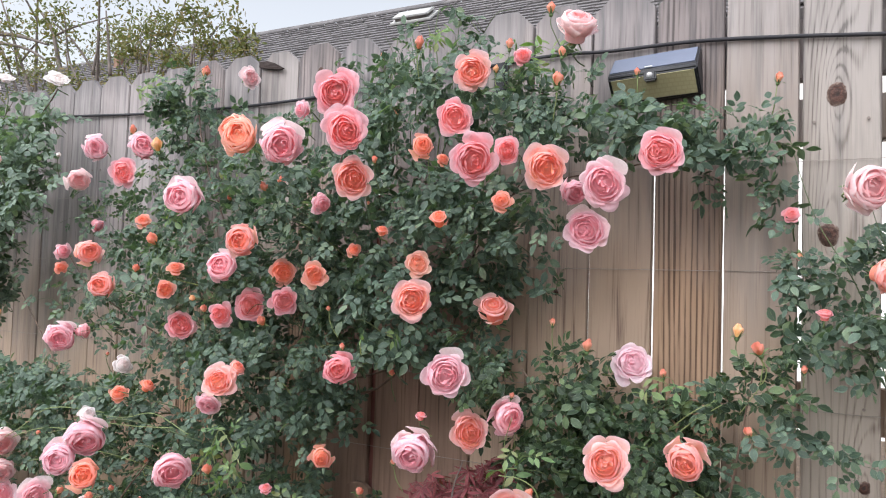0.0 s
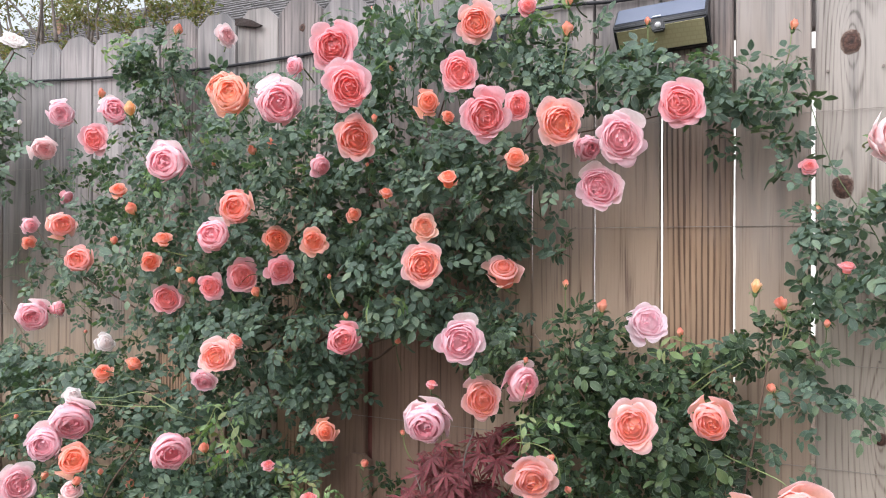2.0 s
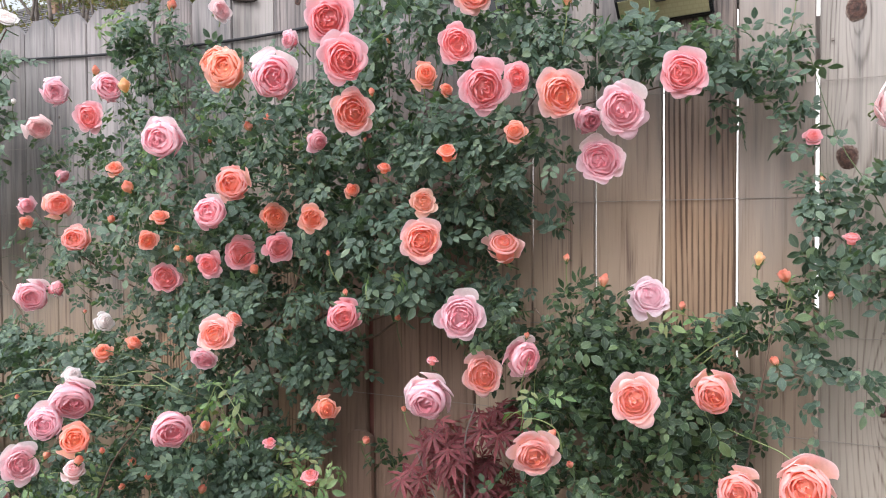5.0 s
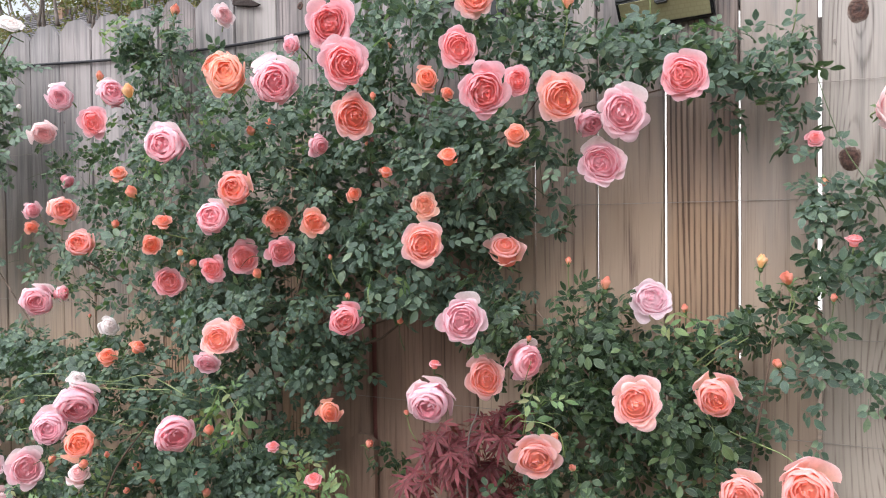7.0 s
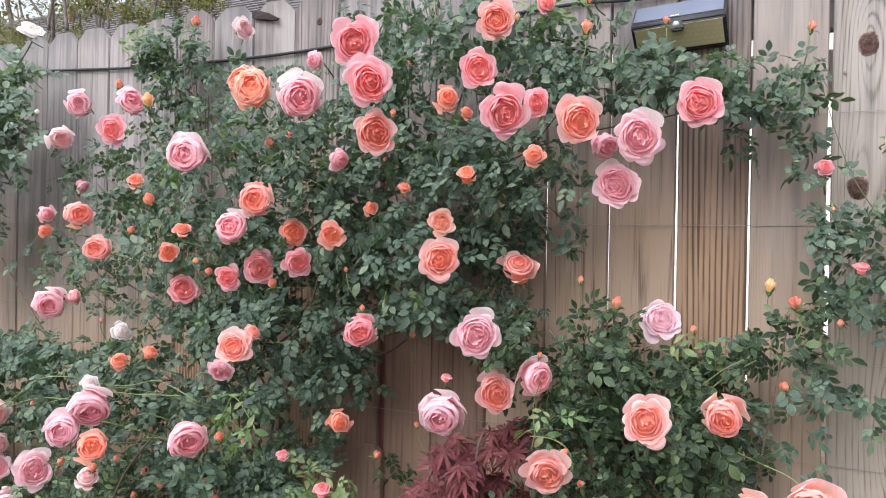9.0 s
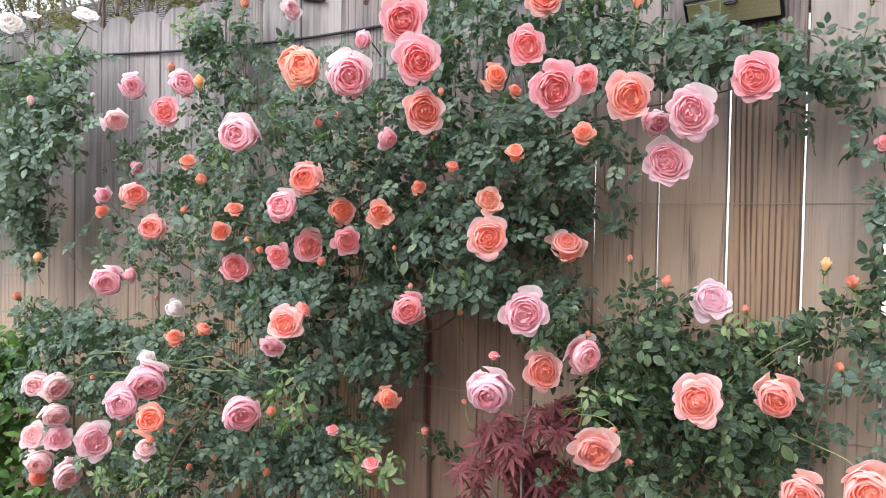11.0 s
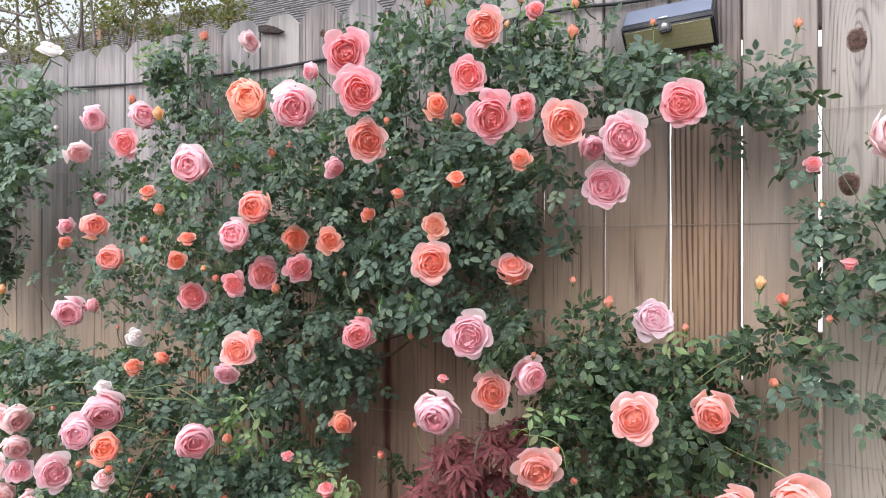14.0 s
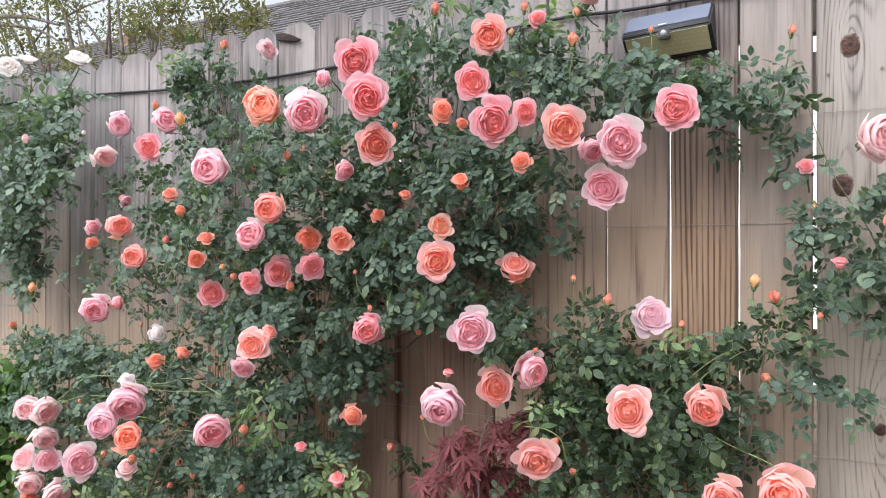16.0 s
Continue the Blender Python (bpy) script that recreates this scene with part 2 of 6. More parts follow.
LEAF_SHRUB = leafy("shrub_leaf", (0.055, 0.13, 0.036), (0.085, 0.18, 0.046), (0.125, 0.235, 0.055), (0.17, 0.29, 0.07), through=0.3)
LEAF_MAPLE = leafy("maple_leaf", (0.14, 0.027, 0.042), (0.22, 0.045, 0.066), (0.30, 0.070, 0.095), gloss=0.6, through=0.38)
LEAF_TREE = leafy("tree_leaf", (0.085, 0.095, 0.042), (0.13, 0.14, 0.058), (0.20, 0.135, 0.07), (0.16, 0.175, 0.075), gloss=0.6, through=0.35)
CANE = plain("green_cane", (0.045, 0.075, 0.03), (0.10, 0.13, 0.05), 30.0, 0.55)
CANE_YOUNG = plain("young_stem", (0.13, 0.19, 0.065), (0.20, 0.24, 0.09), 40.0, 0.5)
CANE_OLD = plain("old_brown_cane", (0.055, 0.035, 0.025), (0.13, 0.085, 0.06), 40.0, 0.8, 0, 0.002)
SEPAL = plain("sepal_green", (0.07, 0.14, 0.05), (0.14, 0.20, 0.08), 60.0, 0.55)
BARK = plain("grey_bark", (0.085, 0.070, 0.062), (0.19, 0.16, 0.145), 25.0, 0.9, 0, 0.01)
PETALS = {
    "coral": petal_material("coral_petal", (0.97, 0.25, 0.20), (0.97, 0.35, 0.37), (0.97, 0.51, 0.59), (0.97, 0.74, 0.81), (0.97, 0.46, 0.38)),
    "pink": petal_material("pink_petal", (0.97, 0.40, 0.47), (0.97, 0.53, 0.61), (0.97, 0.69, 0.77), (0.97, 0.83, 0.88), (0.96, 0.54, 0.56)),
    "mauve": petal_material("mauve_pink_petal", (0.97, 0.44, 0.53), (0.97, 0.60, 0.68), (0.97, 0.74, 0.82), (0.97, 0.87, 0.91), (0.95, 0.60, 0.63)),
    "orange": petal_material("orange_petal", (0.97, 0.22, 0.11), (0.97, 0.31, 0.19), (0.97, 0.48, 0.43), (0.97, 0.66, 0.61), (0.97, 0.58, 0.22)),
    "apricot": petal_material("apricot_petal", (0.97, 0.35, 0.23), (0.97, 0.46, 0.34), (0.97, 0.59, 0.52), (0.97, 0.75, 0.69), (0.97, 0.60, 0.27)),
    "peach": petal_material("peach_petal", (0.96, 0.22, 0.13), (0.97, 0.35, 0.29), (0.97, 0.56, 0.57), (0.97, 0.76, 0.78), (0.97, 0.60, 0.28)),
    "blush": petal_material("blush_petal", (0.97, 0.50, 0.52), (0.97, 0.66, 0.68), (0.97, 0.83, 0.84), (0.96, 0.89, 0.90), (0.95, 0.68, 0.66)),
    "lilac": petal_material("lilac_petal", (0.93, 0.58, 0.66), (0.94, 0.68, 0.76), (0.94, 0.77, 0.84), (0.94, 0.85, 0.89)),
    "white": petal_material("white_petal", (0.95, 0.86, 0.83), (0.95, 0.92, 0.90), (0.95, 0.93, 0.92), (0.95, 0.94, 0.93)),
    "red": petal_material("red_petal", (0.84, 0.12, 0.09), (0.88, 0.19, 0.14), (0.90, 0.28, 0.22), (0.92, 0.42, 0.34), (0.90, 0.36, 0.16)),
    "yellow": petal_material("yellow_petal", (0.96, 0.60, 0.30), (0.96, 0.68, 0.40), (0.97, 0.74, 0.50), (0.95, 0.50, 0.42), (0.95, 0.70, 0.30)),
    "furled": petal_material("furled_petal", (0.90, 0.33, 0.24), (0.91, 0.42, 0.31), (0.92, 0.50, 0.41), (0.80, 0.22, 0.21), (0.90, 0.64, 0.34)),
}
SOIL = plain("garden_soil", (0.045, 0.030, 0.020), (0.11, 0.075, 0.05), 14.0, 0.95, 0, 0.03)
STUCCO = plain("pale_stucco", (0.72, 0.70, 0.67), (0.82, 0.80, 0.78), 12.0, 0.9, 0, 0.004)
BLACK = plain("black_plastic", (0.008, 0.009, 0.013), (0.016, 0.017, 0.022), 30.0, 0.38)
CABLE = plain("black_cable", (0.010, 0.010, 0.014), (0.022, 0.022, 0.028), 60.0, 0.75)
PANEL = plain("solar_panel", (0.10, 0.12, 0.17), (0.15, 0.17, 0.23), 3.0, 0.25)
LENS_Y, ntl, bl = material("yellow_lamp_lens")
grid = node(ntl, "ShaderNodeTexBrick", Scale=1.0, Mortar_Size=0.0016, Mortar_Smooth=1.0, Brick_Width=0.011, Row_Height=0.007)
grid.inputs["Color1"].default_value, grid.inputs["Color2"].default_value, grid.inputs["Mortar"].default_value = (0.36, 0.335, 0.20, 1), (0.385, 0.355, 0.215, 1), (0.325, 0.30, 0.175, 1)
ntl.links.new(coords(ntl, (1, 1, 1)), grid.inputs["Vector"])
swap = ntl.nodes.new("ShaderNodeMapping")
swap.inputs["Rotation"].default_value = (radians(90), 0, 0)
ntl.links.new(coords(ntl), swap.inputs["Vector"])
ntl.links.new(swap.outputs[0], grid.inputs["Vector"])
ntl.links.new(grid.outputs["Color"], bl.inputs["Base Color"])
bl.inputs["Roughness"].default_value = 0.3
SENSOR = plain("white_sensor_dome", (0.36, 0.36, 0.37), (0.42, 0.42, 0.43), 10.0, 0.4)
MARK = plain("white_print", (0.75, 0.75, 0.75), (0.82, 0.82, 0.82), 10.0, 0.6)
STEEL = plain("galvanised_wire", (0.20, 0.17, 0.15), (0.30, 0.27, 0.25), 80.0, 0.6, 0.4)
RED_STAIN = plain("red_stained_timber", (0.10, 0.030, 0.026), (0.17, 0.055, 0.045), 20.0, 0.8)
RUST = plain("rusty_nail", (0.14, 0.11, 0.10), (0.26, 0.22, 0.20), 90.0, 0.7, 0.4)
SHINGLE, nts, bs = material("roof_shingle")
sh, rn = spread(nts, 1.0)
speck = noise_tex(nts, coords(nts, (1, 1, 1), sh), 26.0, 5.0, 0.7)
nts.links.new(mix(nts, 1.0, ramp(nts, speck, (0.25, (0.060, 0.057, 0.060)), (0.75, (0.155, 0.148, 0.154))), ramp(nts, rn, (0.0, (0.75, 0.74, 0.73)), (1.0, (1.2, 1.18, 1.16))), "MULTIPLY"), bs.inputs["Base Color"])
bs.inputs["Roughness"].default_value = 0.9
WHITE_METAL = plain("grey_white_metal", (0.30, 0.30, 0.295), (0.40, 0.40, 0.39), 8.0, 0.5)
DARK_GLASS = plain("dark_vent", (0.05, 0.045, 0.04), (0.12, 0.10, 0.09), 8.0, 0.5)
TERRA = plain("terracotta", (0.16, 0.09, 0.06), (0.24, 0.15, 0.11), 20.0, 0.85)


# ---- mesh helpers ----
def empty(name, x=0.0, y=0.0, z=0.0):
    ob = new(name)
    ob.location = (x, y, z)
    return ob


def attach(ob, parent):
    if parent is not None:
        ob.parent = parent
        ob.matrix_parent_inverse = parent.matrix_basis.inverted()
    return ob


def part(name, bm, mat, parent=None, label="", smooth=False):
    me = bpy.data.meshes.new(name)
    bm.to_mesh(me)
    bm.free()
    if smooth:
        me.shade_smooth()
    me.materials.append(mat)
    ob = attach(new(name, me), parent)
    if label:
        tagged(ob, label)
    return ob


def piece(name, me, m, parent):
    """An object of its own on a shared mesh, at the world pose m."""
    ob = attach(new(name, me), parent)
    ob.matrix_basis = m
    return ob


def mesh_from(name, verts, faces, mat, uvs=None, smooth=True):
    me = bpy.data.meshes.new(name)
    me.from_pydata([tuple(v) for v in verts], [], [tuple(f) for f in faces])
    if uvs is not None:
        layer = me.uv_layers.new(name="UVMap")
        idx = np.empty(len(me.loops), dtype=np.int32)
        me.loops.foreach_get("vertex_index", idx)
        layer.data.foreach_set("uv", np.asarray(uvs, dtype=np.float32)[idx].ravel())
    me.materials.append(mat)
    if smooth:
        me.shade_smooth()
    me.update()
    return me


def box(bm, x0, x1, y0, y1, z0, z1, bevel=0.0):
    r = bmesh.ops.create_cube(bm, size=1.0)
    for v in r["verts"]:
        v.co = Vector((x0 + (v.co.x + 0.5) * (x1 - x0), y0 + (v.co.y + 0.5) * (y1 - y0), z0 + (v.co.z + 0.5) * (z1 - z0)))
    if bevel:
        es = {e for v in r["verts"] for e in v.link_edges}
        bmesh.ops.bevel(bm, geom=list(es), offset=bevel, segments=2, affect="EDGES")


def tube_mesh(points, radii, sides=6):
    """Vertices and faces of a tapered tube along points."""
    pts = [Vector(p) for p in points]
    verts, faces = [], []
    n = len(pts)
    for i, p in enumerate(pts):
        d = (pts[min(i + 1, n - 1)] - pts[max(i - 1, 0)]).normalized()
        a = d.cross(Vector((0.31, 0.22, 0.93)))
        if a.length < 1e-3:
            a = d.cross(Vector((1, 0, 0)))
        a.normalize()
        b = d.cross(a)
        for k in range(sides):
            w = 2 * math.pi * k / sides
            verts.append(p + radii[i] * (math.cos(w) * a + math.sin(w) * b))
    for i in range(n - 1):
        for k in range(sides):
            k2 = (k + 1) % sides
            faces.append((i * sides + k, i * sides + k2, (i + 1) * sides + k2, (i + 1) * sides + k))
    faces.append(tuple(range(sides))[::-1])
    faces.append(tuple((n - 1) * sides + k for k in range(sides)))
    return verts, faces


def glide(points, steps):
    """A smooth line through a few points."""
    p = [Vector(q) for q in points]
    p = [2 * p[0] - p[1]] + p + [2 * p[-1] - p[-2]]
    out = []
    for i in range(1, len(p) - 2):
        for s in range(steps):
            t = s / steps
            out.append(0.5 * (2 * p[i] + (p[i + 1] - p[i - 1]) * t + (2 * p[i - 1] - 5 * p[i] + 4 * p[i + 1] - p[i + 2]) * t * t + (3 * p[i] - p[i - 1] - 3 * p[i + 1] + p[i + 2]) * t ** 3))
    out.append(p[-2])
    return out


def tube(name, points, r0, r1, mat, parent=None, label="", sides=6, steps=6):
    line = glide(points, steps)
    n = len(line) - 1
    v, f = tube_mesh(line, [r0 + (r1 - r0) * i / n for i in range(n + 1)], sides)
    ob = attach(new(name, mesh_from(name, v, f, mat)), parent)
    if label:
        tagged(ob, label)
    return ob


# ---- ground ----
bm = bmesh.new()
bmesh.ops.create_grid(bm, x_segments=60, y_segments=60, size=1.0)
for v in bm.verts:
    far = 4.0 * v.co.x * (1 + 60 * abs(v.co.x) ** 3), 4.0 * v.co.y * (1 + 60 * abs(v.co.y) ** 3)
    v.co = Vector((far[0] - 0.6, far[1], 0.02 * noise.noise(Vector((far[0] * 3, far[1] * 3, 0)))))
tagged(part("ground", bm, SOIL, None, smooth=True), "dark brown garden soil under the rose bed", "ground", kind="structure")

# ---- fence ----
PITCH, TOP = 0.144, 1.83
fence = tagged(empty("fence", -1.2, 0.008, 0), "weathered wooden dog-ear picket fence", "fence", kind="structure")


def board_mesh(name, width, mat, seed):
    """One dog-eared picket, its front at y = 0, slightly cupped and worn along the edges."""
    rng = random.Random(seed)
    us = (-1.0, -0.97, -0.42, 0.0, 0.42, 0.97, 1.0)
    cols, rows = len(us) - 1, 24
    half, ear, thick = width / 2, rng.uniform(0.034, 0.042), 0.014
    verts, faces = [], []
    cup = rng.uniform(-0.0022, 0.0022)
    bow = rng.uniform(-0.002, 0.002)
    wob = [rng.uniform(-0.0006, 0.0006) for _ in range(rows + 1)]
    for side in (0, 1):
        for j in range(rows + 1):
            z = TOP * j / rows
            for u in us:
                top = TOP - (max(0.0, abs(u) - 0.42) / 0.58) * ear
                edge = abs(u) > 0.99
                x = u * half + wob[j] * (1 if u > 0 else -1) * edge
                y = cup * (1 - u * u) + bow * math.sin(z * 2.2) + (0.0042 if edge else 0.0)
                verts.append((x, y + side * thick - (0.0034 if side and edge else 0.0), min(z, top - 0.001 * (rows - j)) if j < rows else top))
    w = cols + 1
    per = w * (rows + 1)
    for j in range(rows):
        for i in range(cols):
            a = j * w + i
            faces.append((a, a + 1, a + 1 + w, a + w))
            faces.append((per + a, per + a + w, per + a + 1 + w, per + a + 1))
        for i in (0, cols):
            a = j * w + i
            q = (a, a + w, per + a + w, per + a)
            faces.append(q if i == 0 else q[::-1])
    for i in range(cols):
        a = rows * w + i
        faces.append((a, a + 1, per + a + 1, per + a))
        a = i
        faces.append((a, per + a, per + a + 1, a + 1))
    return mesh_from(name, verts, faces, mat, smooth=False)


GAPS = {-7: 0.0180, -5: 0.0035, -4: 0.0042, -3: 0.0034, -2: 0.0054, -1: 0.0044, 0: 0.0072, 1: 0.0070, 2: 0.003}
KINDS = {-2: WOOD_COMBED, -8: WOOD_BROWN_SHADED, -7: WOOD_BROWN_SHADED, -6: WOOD_BROWN_SHADED, -9: WOOD_COMBED, -12: WOOD_COMBED, 0: WOOD_KNOTTY, -1: WOOD_PALE, 1: WOOD_PALE, -10: WOOD_PALE}
TIGHT = [board_mesh("board", PITCH - 0.0022, WOOD, s) for s in range(6)]
for n in range(-34, 12):
    lo, hi = GAPS.get(n, 0.0022) / 2, GAPS.get(n + 1, 0.0022) / 2
    if n in KINDS or n in GAPS or n + 1 in GAPS:
        me = board_mesh("board", PITCH - lo - hi, KINDS.get(n, WOOD), n + 100)
    else:
        me = TIGHT[(n * 7) % 6]
    jit = random.Random(n * 13 + 5)
    piece("board", me, pose(PITCH * (n + 0.5) + (lo - hi) / 2, jit.uniform(0.0, 0.004), jit.uniform(-0.008, 0.004)), fence)
for z, tall in ((0.28, 0.045), (0.95, 0.045), (1.52, 0.045), (1.668, 0.062)):
    bm = bmesh.new()
    box(bm, -5.0, 1.8, 0.024, 0.062, z - tall, z + tall, 0.003)
    part("rail", bm, WOOD, fence)
for x in (-4.4, -1.96, 0.48):
    bm = bmesh.new()
    box(bm, x - 0.045, x + 0.045, 0.068, 0.158, 0, 1.75, 0.004)
    part("post", bm, WOOD, fence)


bm = bmesh.new()
box(bm, -1.045, -0.975, 0.0185, 0.0225, 0.30, 1.40)
part("batten", bm, RED_STAIN, fence, "red-stained batten behind a gap between boards")


def knot(x, z, r, lean=1.25):
    """A knot set in its board: dark cracked heart, paler ring that runs out into the grain."""
    v, f, uv = [(x, -0.0022, z)], [], [(0.0, 0.0)]
    n, rings = 28, 7
    for j in range(1, rings + 1):
        t = j / rings
        for k in range(n):
            a = 2 * math.pi * k / n
            c, d = math.cos(a), math.sin(a)
            wob = 1 + 0.30 * noise.noise(Vector((c * 0.9 + x * 9, d * 0.9, z * 9))) + 0.10 * noise.noise(Vector((c * 3, d * 3, x * 50)))
            lift = -0.0022 + 0.0050 * t ** 4 + 0.0009 * noise.noise(Vector((c * 4 * t, d * 4 * t, z * 20)))
            v.append((x + c * r * wob * t, lift, z + d * r * lean * wob * t))
            uv.append((t, k / n))
    for k in range(n):
        f.append((0, 1 + (k + 1) % n, 1 + k))
    for j in range(rings - 1):
        for k in range(n):
            p, q = 1 + j * n + k, 1 + j * n + (k + 1) % n
            f.append((p, q, q + n, p + n))
    return attach(new("knot", mesh_from("knot", v, f, KNOT, uv)), fence)


knot(0.064, 1.563, 0.020)
knot(0.050, 1.290, 0.019)
knot(0.112, 0.812, 0.013, 1.0)
knot(-1.215, 1.752, 0.011, 1.3)
knot(-0.506, 1.160, 0.007, 1.2)
bm = bmesh.new()
bmesh.ops.create_cone(bm, cap_ends=True, segments=10, radius1=0.0030, radius2=0.0026, depth=0.002, matrix=pose(0, 0, 0, 90))
nail_mesh = bpy.data.meshes.new("nail")
bm.to_mesh(nail_mesh)
bm.free()
nail_mesh.materials.append(RUST)
for n in range(-16, 4):
    for z in (1.512, 0.955):
        for dx in (0.023, 0.118):
            jit = random.Random(n * 31 + int(z * 10) + int(dx * 1000))
            piece("nail", nail_mesh, pose(PITCH * n + dx + jit.uniform(-0.006, 0.006), -0.0015, z + jit.uniform(-0.008, 0.008)), fence)
bm = bmesh.new()
tear = [(-1.436, 1.802), (-1.405, 1.800), (-1.372, 1.789), (-1.340, 1.772), (-1.352, 1.768), (-1.385, 1.772), (-1.436, 1.784)]
rings = [[bm.verts.new((x, y - (0.005 if i in (2, 3, 4) else 0.0), z)) for i, (x, z) in enumerate(tear)] for y in (-0.010, -0.0015)]
bm.faces.new(rings[0])
bm.faces.new(rings[1][::-1])
for i in range(7):
    bm.faces.new((rings[0][i], rings[1][i], rings[1][(i + 1) % 7], rings[0][(i + 1) % 7]))
bmesh.ops.recalc_face_normals(bm, faces=bm.faces)
# very dark knot colour stands in for the shadow at the sliver
part("splinter", bm, KNOT, fence, "split sliver of wood standing off a board")
short = board_mesh("short_board", 0.072, WOOD_BROWN_SHADED, 21)
for v in short.vertices:
    v.co.z *= 0.357
tagged(piece("short_board", short, pose(-1.026, -0.022, 0), None), "short dog-eared board nailed against the fence foot", "board")

# ---- cable, wires, lamp ----
tagged(tube("cable", [(-4.6, -0.006, 1.70), (-3.6, -0.006, 1.727), (-2.9, -0.006, 1.735), (-2.364, -0.006, 1.716), (-1.874, -0.006, 1.687), (-1.392, -0.006, 1.675), (-0.965, -0.006, 1.688), (-0.554, -0.006, 1.709), (-0.39, -0.006, 1.703), (-0.2, -0.006, 1.701), (-0.019, -0.006, 1.687), (0.146, -0.006, 1.670), (0.32, -0.006, 1.656), (0.60, -0.006, 1.641), (1.0, -0.006, 1.63), (1.4, -0.006, 1.62)], 0.0042, 0.0042, CABLE, sides=8), "thin black cable strung along the fence boards", "cable")
for z, dz in ((1.434, -0.008), (1.214, 0.002), (0.946, 0.004), (0.746, 0.003)):
    tagged(tube("trellis_wire", [(-4.4, -0.004, z - dz * 3), (-2.4, -0.004, z + dz), (-1.0, -0.003, z), (0.0, -0.003, z), (1.5, -0.003, z + dz)], 0.0007, 0.0007, STEEL, sides=5), "thin rusty trellis wire stretched across the fence", "wire", group="trellis wires")


def solar_lamp(x, z):
    """Solar wall lamp: sloping panel on top, yellow lens below with a sensor in its middle."""
    lamp = tagged(empty("solar_lamp", x, 0, z), "black solar wall lamp with yellowish lens on the fence", "lamp")
    w, h, d = 0.094, 0.052, 0.074
    prof = ((0.0, h), (-0.012, h), (-d, 0.004), (-d, -0.006), (-0.026, -h), (0.0, -h))
    stations = [-1 + k / 6 for k in range(13)]

    def at(sx, y, zz, half):
        """A point of the body, whose front bows out towards its middle."""
        return Vector((x + sx * half, y * (1 - 0.20 * sx * sx), z + zz - 0.004 * (1 - sx * sx) * (y < -0.05)))

    bm = bmesh.new()
    rings = [[bm.verts.new(at(sx, y, zz, w)) for y, zz in prof] for sx in stations]
    bm.faces.new(rings[0][::-1])
    bm.faces.new(rings[-1])
    for a, b in zip(rings, rings[1:]):
        for i in range(6):
            bm.faces.new((a[i], a[(i + 1) % 6], b[(i + 1) % 6], b[i]))
    bmesh.ops.recalc_face_normals(bm, faces=bm.faces)
    sharp = [e for e in bm.edges if len(e.link_faces) == 2 and e.calc_face_angle(0) > 0.4]
    bmesh.ops.bevel(bm, geom=sharp, offset=0.003, segments=2, affect="EDGES")
    part("body", bm, BLACK, lamp, "black plastic lamp body")

    def sheet(p, q, half, mat, name, label, inset):
        """A thin bowed plate let into the slope between two corners of the profile."""
        (y0, z0), (y1, z1) = p, q
        nrm = Vector((0, z1 - z0, y0 - y1)).normalized()
        nrm = -nrm if nrm.y > 0 else nrm
        bm = bmesh.new()
        grid = []
        for sx in stations:
            row = []
            for t in (inset, 0.5, 1 - inset):
                c = at(sx * half / w, y0 + (y1 - y0) * t, z0 + (z1 - z0) * t, w)
                c.z = z + z0 + (z1 - z0) * t - 0.004 * (1 - sx * sx) * (t if p[1] > q[1] and z0 > 0 else 1 - t)
                row.append((bm.verts.new(c + nrm * 0.0016), bm.verts.new(c - nrm * 0.002)))
            grid.append(row)
        for a, b in zip(grid, grid[1:]):
            for k in range(2):
                bm.faces.new((a[k][0], b[k][0], b[k + 1][0], a[k + 1][0]))
            for k in (0, 2):
                bm.faces.new((a[k][0], a[k][1], b[k][1], b[k][0]))
        for a in (grid[0], grid[-1]):
            for k in range(2):
                bm.faces.new((a[k][0], a[k + 1][0], a[k + 1][1], a[k][1]))
        bmesh.ops.recalc_face_normals(bm, faces=bm.faces)
        return part(name, bm, mat, lamp, label)

    sheet(prof[1], prof[2], w - 0.005, PANEL, "solar_panel", "grey-blue glossy solar panel", 0.07)
    sheet(prof[3], prof[4], w - 0.007, LENS_Y, "lens", "ribbed yellowish lamp lens", 0.06)
    bm = bmesh.new()
    box(bm, x - 0.013, x + 0.013, -d - 0.002, -d + 0.030, z - 0.024, z - 0.002, 0.003)
    part("sensor_housing", bm, BLACK, lamp)
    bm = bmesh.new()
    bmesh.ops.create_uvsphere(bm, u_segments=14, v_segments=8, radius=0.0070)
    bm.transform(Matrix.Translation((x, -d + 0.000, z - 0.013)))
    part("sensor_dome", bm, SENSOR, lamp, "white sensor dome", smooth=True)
    bm = bmesh.new()
    box(bm, x - 0.010, x + 0.006, -d - 0.0010, -d + 0.002, z + 0.0055, z + 0.0072)
    part("marking", bm, MARK, lamp, "small white printed marking")
    return lamp


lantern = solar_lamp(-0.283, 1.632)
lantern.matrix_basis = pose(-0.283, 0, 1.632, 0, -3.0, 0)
# unidentified dark object on the fence, built as a plain plate
dark_item = tagged(empty("dark_plate", -0.652, 0, 1.66), "small dark upright plate on the fence boards", "hook")
bm = bmesh.new()
box(bm, -0.670, -0.636, -0.022, 0.0, 1.600, 1.705, 0.006)
part("plate", bm, BLACK, dark_item)

